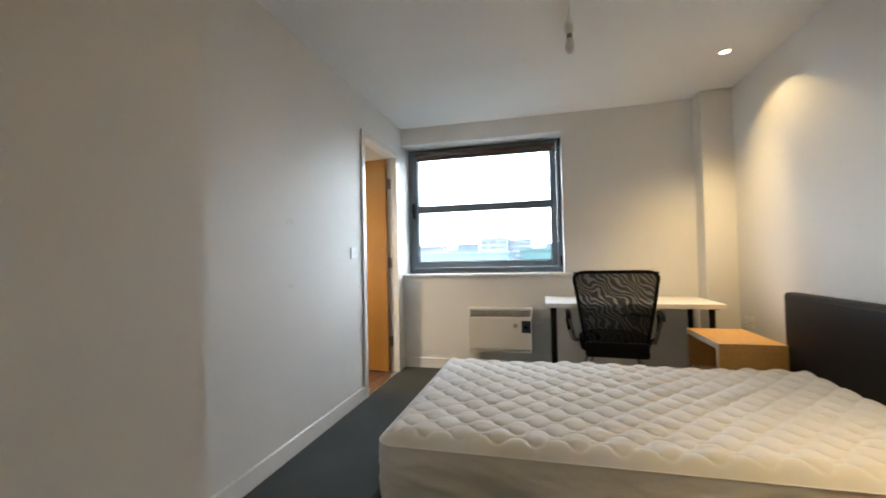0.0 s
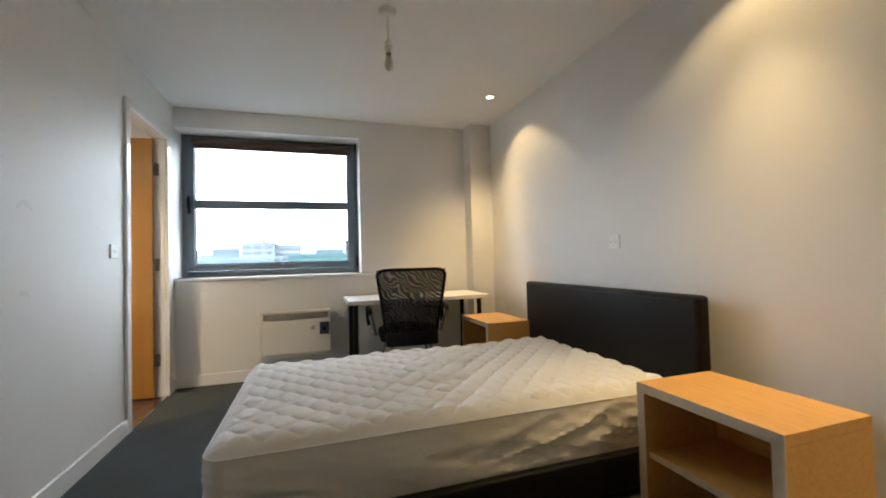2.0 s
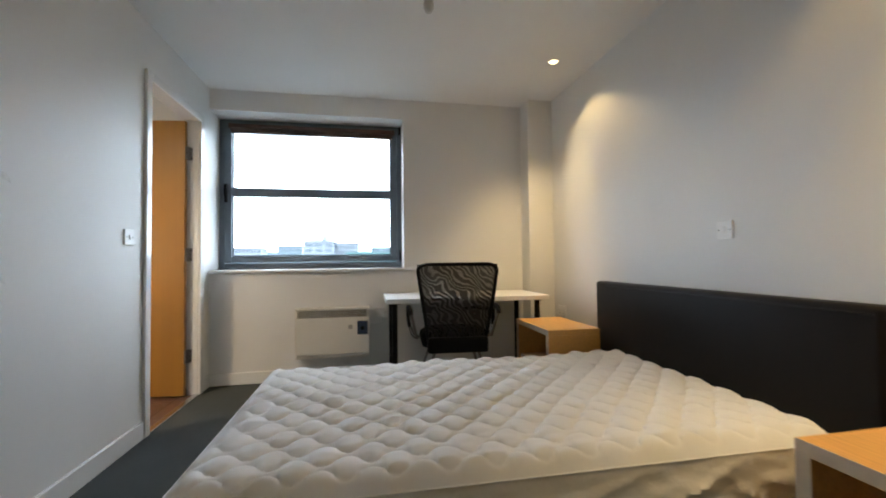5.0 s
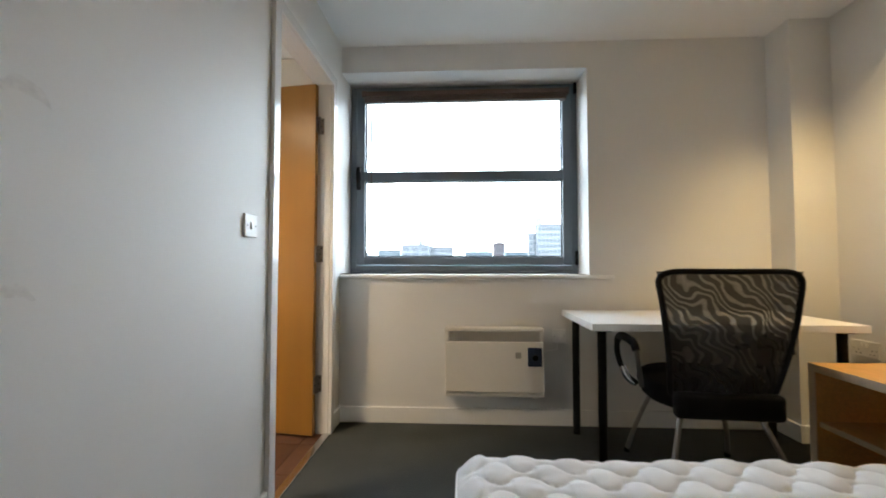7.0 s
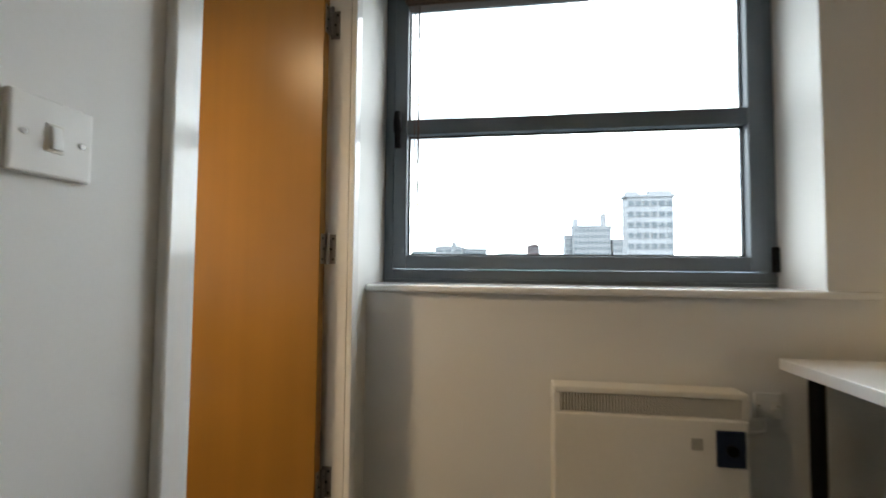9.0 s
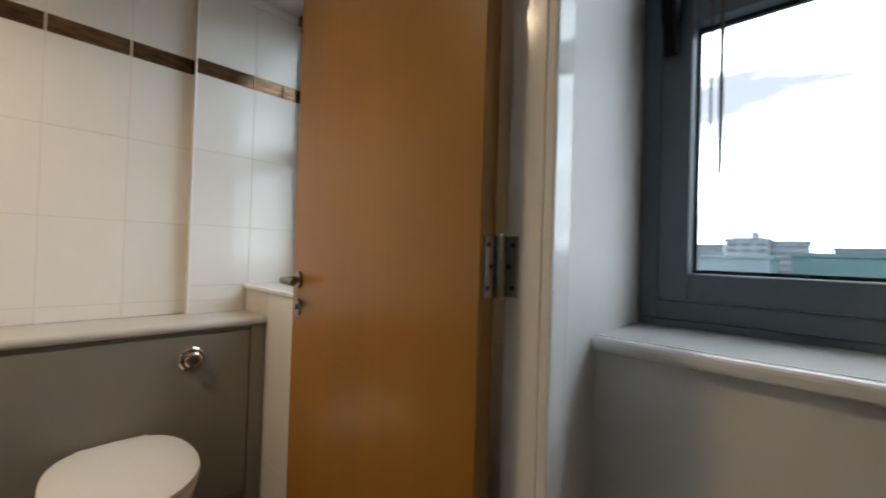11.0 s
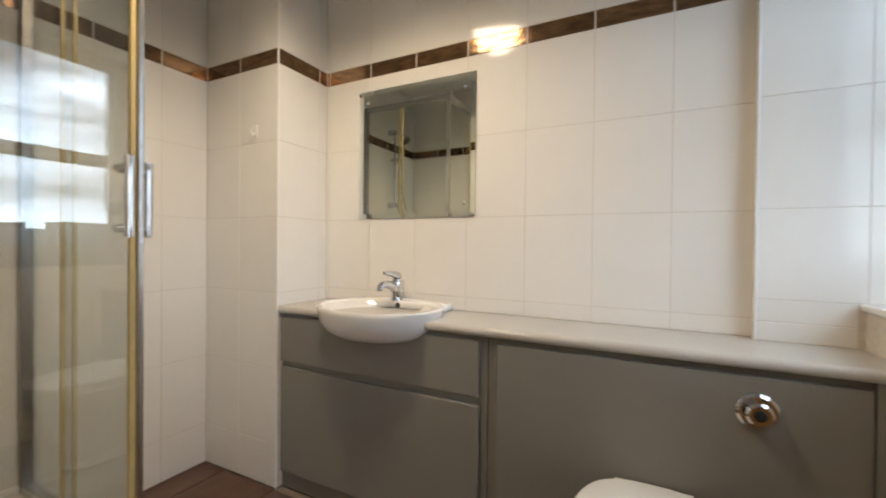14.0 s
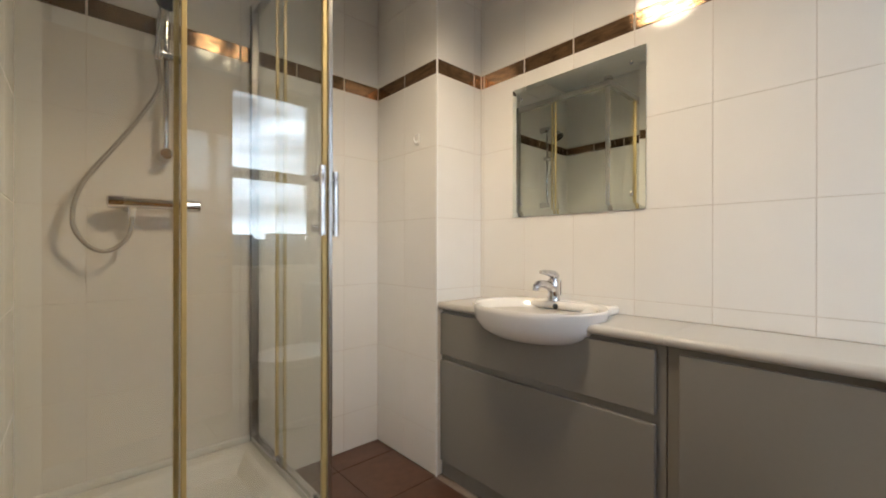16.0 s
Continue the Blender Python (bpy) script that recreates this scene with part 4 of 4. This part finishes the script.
def tap():
    x, y, z = -1.655, -1.515, 0.8315
    ob = thing("mixer_tap", (x, y, z), "chrome single-lever mixer tap on the basin", "tap")
    part("body", lathe(bmesh.new(), [(x, y, z, 0.026, 0.026), (x, y, z + 0.008, 0.024, 0.024), (x + 0.003, y, z + 0.045, 0.021, 0.021), (x + 0.003, y, z + 0.085, 0.022, 0.022), (x + 0.002, y, z + 0.094, 0.017, 0.017)], 28), CHROME, ob, "", True)
    part("spout", tube(bmesh.new(), arc([(x + 0.008, y, z + 0.045), (x + 0.045, y - 0.006, z + 0.066), (x + 0.085, y - 0.012, z + 0.072), (x + 0.105, y - 0.015, z + 0.060)], 5), [0.019] * 4 + [0.017] * 4 + [0.015] * 8, 14), CHROME, ob, "", True)
    part("aerator", tube(bmesh.new(), [(x + 0.103, y - 0.015, z + 0.066), (x + 0.107, y - 0.015, z + 0.046)], 0.013, 14), CHROME, ob, "", True)
    part("lever", tube(bmesh.new(), arc([(x - 0.014, y + 0.004, z + 0.098), (x + 0.010, y, z + 0.108), (x + 0.045, y - 0.006, z + 0.116), (x + 0.080, y - 0.012, z + 0.120)], 5), [0.013] * 3 + [0.017] * 3 + [0.014] * 3 + [0.011] * 4 + [0.008] * 3, 12), CHROME, ob, "", True)
    part("pop_up_rod", tube(bmesh.new(), [(x - 0.030, y + 0.012, z + 0.02), (x - 0.030, y + 0.012, z + 0.085)], 0.003, 8), CHROME, ob)
    return ob


basin()
tap()


def toilet():
    cy = -0.530
    ob = thing("toilet", (-1.2, cy, 0), "white china back-to-wall toilet with closed lid", "toilet")
    def outline(x, halfw, length, k, n):
        a = 2 * math.pi * k / n
        c, s = math.cos(a), math.sin(a)
        e = 0.82 if c < 0 else 1.0
        return Vector((x + length * (abs(c) ** e) * (1 if c > 0 else -1), cy + halfw * (abs(s) ** (0.7 if c < 0 else 0.95)) * (1 if s > 0 else -1), 0))
    def shell(levels, n=48):
        bm = bmesh.new()
        made = [[bm.verts.new(outline(x, hw, ln, k, n) + Vector((0, 0, z))) for k in range(n)] for x, z, hw, ln in levels]
        for a, b in zip(made, made[1:]):
            for k in range(n):
                bm.faces.new((a[k], a[(k + 1) % n], b[(k + 1) % n], b[k]))
        bm.faces.new(list(reversed(made[0])))
        bm.faces.new(made[-1])
        return bm
    part("pan", shell([(-1.25, 0.0, 0.11, 0.18), (-1.25, 0.06, 0.105, 0.175), (-1.22, 0.20, 0.13, 0.20), (-1.19, 0.31, 0.172, 0.235), (-1.185, 0.375, 0.182, 0.243), (-1.185, 0.385, 0.175, 0.238)]), CERAMIC, ob, "", True)
    part("seat", shell([(-1.185, 0.3865, 0.180, 0.240), (-1.185, 0.390, 0.186, 0.246), (-1.185, 0.402, 0.186, 0.246)]), PLASTIC, ob, "", True)
    part("lid", shell([(-1.185, 0.404, 0.184, 0.244), (-1.185, 0.409, 0.188, 0.248), (-1.185, 0.418, 0.186, 0.246), (-1.185, 0.427, 0.165, 0.224), (-1.185, 0.431, 0.10, 0.15)]), PLASTIC, ob, "", True)
    for y in (cy - 0.075, cy + 0.075):
        part("hinge", tube(bmesh.new(), [(-1.415, y - 0.02, 0.412), (-1.415, y + 0.02, 0.412)], 0.010, 12), PLASTIC, ob)
    part("connector", block(FX + 0.0005, -1.33, cy - 0.10, cy + 0.10, 0.10, 0.375, 0.012, 3), CERAMIC, ob, "", True)
    return ob


toilet()


def mirror():
    y0, y1, z0, z1, x = -1.778, -1.180, 1.190, 1.786, XB + 0.009
    ob = thing("mirror", (x, (y0 + y1) / 2, z0), "frameless square mirror on the tiles, held by chrome screws", "mirror")
    b = 0.022
    bm = bmesh.new()
    def quad(a, c, z_a, z_c, xx):
        return [bm.verts.new((xx, a, z_a)), bm.verts.new((xx, c, z_a)), bm.verts.new((xx, c, z_c)), bm.verts.new((xx, a, z_c))]
    back_v, edge_v, face_v = quad(y0, y1, z0, z1, XB + 0.002), quad(y0, y1, z0, z1, x - 0.004), quad(y0 + b, y1 - b, z0 + b, z1 - b, x)
    for p, q in ((back_v, edge_v), (edge_v, face_v)):
        for k in range(4):
            bm.faces.new((p[k], p[(k + 1) % 4], q[(k + 1) % 4], q[k]))
    bm.faces.new(face_v)
    part("glass", bm, MIRROR, ob)
    for y in (y0 + 0.05, y1 - 0.05):
        for z in (z0 + 0.055, z1 - 0.055):
            part("screw_cap", tube(bmesh.new(), [(x, y, z), (x + 0.006, y, z)], [0.0075, 0.005], 14), CHROME, ob, "chrome dome screw cap", True)
    return ob


mirror()


def shower():
    x0, x1, y0, y1, rim = -0.800, -0.060, YBB + 0.001, -1.735, 0.205
    tray = thing("shower_tray", ((x0 + x1) / 2, (y0 + y1) / 2, 0), "raised white acrylic shower tray", "shower tray")
    bm = bmesh.new()
    def ring(inset, z):
        return [bm.verts.new((x, y, z)) for x, y in ((x0 + inset, y0 + inset), (x1 - inset, y0 + inset), (x1 - inset, y1 - inset), (x0 + inset, y1 - inset))]
    rings = [ring(0, 0), ring(0, rim - 0.008), ring(0.008, rim), ring(0.070, rim), ring(0.085, rim - 0.012), ring(0.12, rim - 0.062), ring(0.16, rim - 0.070)]
    for a, b in zip(rings, rings[1:]):
        for k in range(4):
            bm.faces.new((a[k], a[(k + 1) % 4], b[(k + 1) % 4], b[k]))
    bm.faces.new(rings[-1])
    bm.faces.new(list(reversed(rings[0])))
    part("basin", bm, ACRYLIC, tray)
    part("upstand", block(x0, x1, y0, y0 + 0.016, rim, rim + 0.030, 0.005), ACRYLIC, tray, "", True)
    part("waste", tube(bmesh.new(), [(-0.45, -1.95, rim - 0.070), (-0.45, -1.95, rim - 0.062)], 0.045, 24), CHROME, tray, "chrome waste cover", True)

    enc = thing("shower_enclosure", (x0, y1, rim), "corner-entry glass shower enclosure with yellowed seals", "shower enclosure")
    top = 2.095
    xa, ya = x0 + 0.022, y1 - 0.022
    for z0, z1 in ((rim + 0.001, rim + 0.030), (top - 0.036, top)):
        part("side_rail", block(xa - 0.018, xa + 0.018, y0 + 0.03, ya + 0.018, z0, z1, 0.004), ALU, enc)
        part("front_rail", block(xa + 0.020, x1 - 0.001, ya - 0.018, ya + 0.018, z0, z1, 0.004), ALU, enc)
    part("wall_profile", block(xa - 0.016, xa + 0.016, y0 + 0.001, y0 + 0.030, rim + 0.001, top, 0.003), STEEL, enc)
    part("wall_profile", block(x1 - 0.030, x1 - 0.001, ya - 0.016, ya + 0.016, rim + 0.031, top - 0.037, 0.003), STEEL, enc)
    part("corner_block", block(xa - 0.022, xa + 0.022, ya - 0.022, ya + 0.022, top + 0.0005, top + 0.020, 0.004), CHROME, enc)
    g0, g1 = rim + 0.031, top - 0.037
    ym = -2.140
    pane = part("fixed_pane", block(xa - 0.011, xa - 0.005, y0 + 0.03, ym + 0.012, g0, g1), SHOWER_GLASS, enc)
    pane.visible_shadow = False
    pane = part("sliding_pane", block(xa + 0.004, xa + 0.010, ym - 0.020, ya - 0.020, g0, g1), SHOWER_GLASS, enc)
    pane.visible_shadow = False
    xm = -0.380
    pane = part("fixed_pane", block(xm - 0.012, x1 - 0.030, ya + 0.005, ya + 0.011, g0, g1), SHOWER_GLASS, enc)
    pane.visible_shadow = False
    pane = part("sliding_pane", block(xa + 0.020, xm - 0.002, ya - 0.010, ya - 0.004, g0, g1), SHOWER_GLASS, enc)
    pane.visible_shadow = False
    part("seal", block(xa - 0.014, xa - 0.002, ym + 0.010, ym + 0.018, g0, g1, 0.002), SEAL, enc)
    part("seal", block(xa + 0.001, xa + 0.013, ym - 0.028, ym - 0.018, g0, g1, 0.002), SEAL, enc)
    part("seal", block(xm - 0.022, xm - 0.010, ya + 0.002, ya + 0.014, g0, g1, 0.002), SEAL, enc, "yellowed plastic edge seal")
    part("seal", block(xm - 0.008, xm + 0.003, ya - 0.013, ya - 0.001, g0, g1, 0.002), SEAL, enc, "yellowed plastic edge seal")
    part("magnet_seal", block(xa + 0.006, xa + 0.020, ya - 0.012, ya + 0.004, g0, g1, 0.003), SEAL, enc, "yellowed magnetic door seal")
    part("door_edge", block(xa - 0.010, xa + 0.005, ya - 0.018, ya + 0.010, g0, g1, 0.003), ALU, enc)
    for sx, sy in ((0.036, 0.034), (-0.042, -0.036)):
        hx, hy = xa + sx, ya + sy
        side = sx < 0
        px, py = (xa, hy) if side else (hx, ya)
        h = part("door_handle", tube(bmesh.new(), [(hx, hy, 1.082), (hx, hy, 1.288)], 0.0115, 16), CHROME, enc, "chrome bar handle", True)
        for z in (1.105, 1.262):
            part("handle_stem", tube(bmesh.new(), [(px, py, z), (hx, hy, z)], [0.012, 0.008], 12), CHROME, h, "", True)
            ox, oy = (xa + 0.028, hy) if side else (hx, ya - 0.028)
            part("handle_knob", tube(bmesh.new(), [(px, py, z), (ox, oy, z)], 0.011, 12), CHROME, h, "", True)
    for y in (ym, ya - 0.06):
        part("roller", tube(bmesh.new(), [(xa + 0.012, y, rim + 0.045), (xa + 0.024, y, rim + 0.045)], 0.014, 14), CHROME, enc)
    for x in (xm, xa + 0.08):
        part("roller", tube(bmesh.new(), [(x, ya - 0.012, rim + 0.045), (x, ya - 0.024, rim + 0.045)], 0.014, 14), CHROME, enc)

    yw = YBB
    xs = -0.452
    unit = thing("shower_mixer", (xs, yw, 1.2), "chrome bar shower mixer with riser rail and hose", "shower")
    part("riser_rail", tube(bmesh.new(), [(xs, yw + 0.055, 1.385), (xs, yw + 0.055, 2.005)], 0.0095, 14), CHROME, unit, "", True)
    for z in (1.395, 1.995):
        part("rail_bracket", tube(bmesh.new(), [(xs, yw + 0.001, z), (xs, yw + 0.070, z)], [0.024, 0.020], 16), CHROME, unit, "", True)
    slider = part("slider", tube(bmesh.new(), [(xs - 0.045, yw + 0.060, 1.755), (xs + 0.040, yw + 0.075, 1.765)], 0.015, 14), CHROME, unit, "", True)
    head = part("hand_shower", tube(bmesh.new(), arc([(xs + 0.030, yw + 0.085, 1.730), (xs + 0.028, yw + 0.100, 1.800), (xs + 0.020, yw + 0.120, 1.880), (xs + 0.012, yw + 0.140, 1.935)], 5), [0.011] * 6 + [0.014] * 6 + [0.018] * 4, 14), CHROME, unit, "chrome hand shower", True)
    part("shower_head", tube(bmesh.new(), [(xs + 0.014, yw + 0.118, 1.962), (xs + 0.010, yw + 0.145, 1.935), (xs + 0.008, yw + 0.160, 1.918)], [0.022, 0.038, 0.038], 24), CHROME, head, "", True)
    part("spray_face", tube(bmesh.new(), [(xs + 0.008, yw + 0.160, 1.918), (xs + 0.0075, yw + 0.1635, 1.9145)], 0.033, 24), BLACK, head)
    xv0, xv1, zv = -0.285, -0.560, 1.205
    part("valve_body", tube(bmesh.new(), [(xv0 - 0.045, yw + 0.062, zv), (xv1 + 0.050, yw + 0.062, zv)], 0.019, 20), CHROME, unit, "", True)
    for xa2, xb2 in ((xv0, xv0 - 0.042), (xv1, xv1 + 0.047)):
        part("control_knob", tube(bmesh.new(), [(xa2 + (0.006 if xa2 > xb2 else -0.006), yw + 0.062, zv), (xa2, yw + 0.062, zv), (xb2, yw + 0.062, zv)], [0.012, 0.022, 0.0225], 20), CHROME, unit, "", True)
    for x in (-0.345, -0.500):
        part("inlet", tube(bmesh.new(), [(x, yw + 0.001, zv), (x, yw + 0.010, zv), (x, yw + 0.050, zv)], [0.030, 0.026, 0.014], 18), CHROME, unit, "", True)
    part("hose_outlet", tube(bmesh.new(), [(-0.352, yw + 0.062, zv - 0.018), (-0.352, yw + 0.062, zv - 0.050)], 0.011, 12), PLASTIC, unit)
    part("hose", tube(bmesh.new(), arc([(-0.352, yw + 0.062, zv - 0.050), (-0.340, yw + 0.066, 1.085), (-0.290, yw + 0.066, 1.035), (-0.235, yw + 0.066, 1.050), (-0.195, yw + 0.066, 1.130), (-0.220, yw + 0.068, 1.260), (-0.330, yw + 0.072, 1.440), (-0.425, yw + 0.080, 1.620), (xs + 0.030, yw + 0.085, 1.730)], 7), 0.0075, 10), HOSE, unit, "grey flexible hose", True)


shower()
hook = thing("wall_hook", (-1.425, -2.125, 1.575), "small white adhesive hook on the tiles", "hook")
part("backplate", block(-1.4248, -1.4205, -2.141, -2.109, 1.545, 1.600, 0.004), PLASTIC, hook, "", True)
part("prong", tube(bmesh.new(), arc([(-1.4205, -2.125, 1.565), (-1.410, -2.125, 1.553), (-1.402, -2.125, 1.563), (-1.404, -2.125, 1.578)], 4), 0.0045, 8), PLASTIC, hook, "", True)

# ---- tiles, each one its own piece ----
ROWS = [0.0, 0.191, 0.523, 0.855, 1.187, 1.519, 1.851, 1.918, 2.250, HB]
TW, GAP = 0.2475, 0.0020
tile_cache = {}


def tile_mesh(w, h, mat, thick=0.008):
    key = (round(w, 4), round(h, 4), mat.name)
    if key not in tile_cache:
        c = 0.0009
        ring = lambda i, z: [(-w / 2 + i, -h / 2 + i, z), (w / 2 - i, -h / 2 + i, z), (w / 2 - i, h / 2 - i, z), (-w / 2 + i, h / 2 - i, z)]
        verts = ring(0, 0) + ring(0, thick - c) + ring(c, thick)
        faces = [(8, 9, 10, 11)]
        for a in (0, 4):
            faces += [(a + k, a + (k + 1) % 4, a + 4 + (k + 1) % 4, a + 4 + k) for k in range(4)]
        me = bpy.data.meshes.new("tile")
        me.from_pydata(verts, [], faces)
        me.materials.append(mat)
        tile_cache[key] = me
    return tile_cache[key]


def cuts(a, b, origin, step):
    k = math.ceil((a - origin) / step - 1e-6)
    marks = [a]
    while origin + k * step < b - 0.004:
        if origin + k * step > a + 0.004:
            marks.append(origin + k * step)
        k += 1
    return marks + [b]


def tile_wall(parent, base, along, normal, u0, u1, z0, z1, joint):
    """Tiles on a plane: base is a point at u = 0, z = 0 of the grouted face."""
    along, normal = Vector(along), Vector(normal)
    up = Vector((0, 0, 1))
    flip = along.cross(up).dot(normal) < 0
    side = -along if flip else along
    turn = Matrix((side, up, normal)).transposed().to_4x4()
    zs = [z0] + [z for z in ROWS if z0 + 0.004 < z < z1 - 0.004] + [z1]
    us = cuts(u0, u1, joint, TW)
    for za, zb in zip(zs, zs[1:]):
        band = za > 1.84 and zb < 1.925
        for ua, ub in zip(us, us[1:]):
            me = tile_mesh(ub - ua - (0.007 if band else GAP), zb - za - GAP, BAND if band else TILE)
            o = new("border_tile" if band else "tile", me)
            o.matrix_basis = Matrix.Translation(Vector(base) + along * (ua + ub) / 2 + up * (za + zb) / 2) @ turn
            o.parent = parent


def floor_tiles(parent, x0, x1, y0, y1, size=0.33):
    for xa, xb in zip(cuts(x0, x1, -1.44, size), cuts(x0, x1, -1.44, size)[1:]):
        for ya2, yb2 in zip(cuts(y0, y1, -1.99, size), cuts(y0, y1, -1.99, size)[1:]):
            o = new("tile", tile_mesh(xb - xa - 0.004, yb2 - ya2 - 0.004, FLOOR_TILE))
            o.matrix_basis = Matrix.Translation(((xa + xb) / 2, (ya2 + yb2) / 2, -0.009))
            o.parent = parent


tile_wall(wall_b, (XB - 0.008, 0, 0), (0, 1, 0), (1, 0, 0), -1.982, -0.252, 0.7975, HB, -0.727)
tile_wall(box_w, (0, -1.990, 0), (1, 0, 0), (0, 1, 0), XB, -1.4255, 0.7975, HB, -1.4255)
tile_wall(box_w, (-1.433, 0, 0), (0, 1, 0), (1, 0, 0), YBB, -1.982, 0, HB, -1.982)
tile_wall(wall_s, (0, YBB - 0.008, 0), (1, 0, 0), (0, 1, 0), -1.425, -0.052, 0, HB, -1.425 + 0.205)
tile_wall(wall_e, (-0.050, 0, 0), (0, 1, 0), (-1, 0, 0), YBB, -1.02, 0, HB, YBB)
tile_wall(col_w, (-1.688, 0, 0), (0, 1, 0), (1, 0, 0), -0.260, -0.032, 0.7975, 0.921, -0.032)
tile_wall(col_w, (-1.688, 0, 0), (0, 1, 0), (1, 0, 0), -0.260, 0.226, 0.921, 2.296, -0.012)
tile_wall(col_w, (0, -0.252, 0), (1, 0, 0), (0, -1, 0), XB + 0.001, -1.688, 0.7975, HB, -1.688)
tile_wall(low_w, (0, -0.010, 0), (1, 0, 0), (0, -1, 0), -1.426, -0.115, 0, 0.900, -1.426)
# slim white trims on the tiled corners
for wall, x, y, low in ((box_w, -1.4245, -1.9812, 0.0), (col_w, -1.6792, -0.2608, 0.7975)):
    part("corner_trim", tube(bmesh.new(), [(x, y, low), (x, y, HB)], 0.0045, 10), PLASTIC, wall, "white plastic tile edge trim", True)
floor_tiles(bath_floor, -1.42, -0.034, -2.465, -0.020)
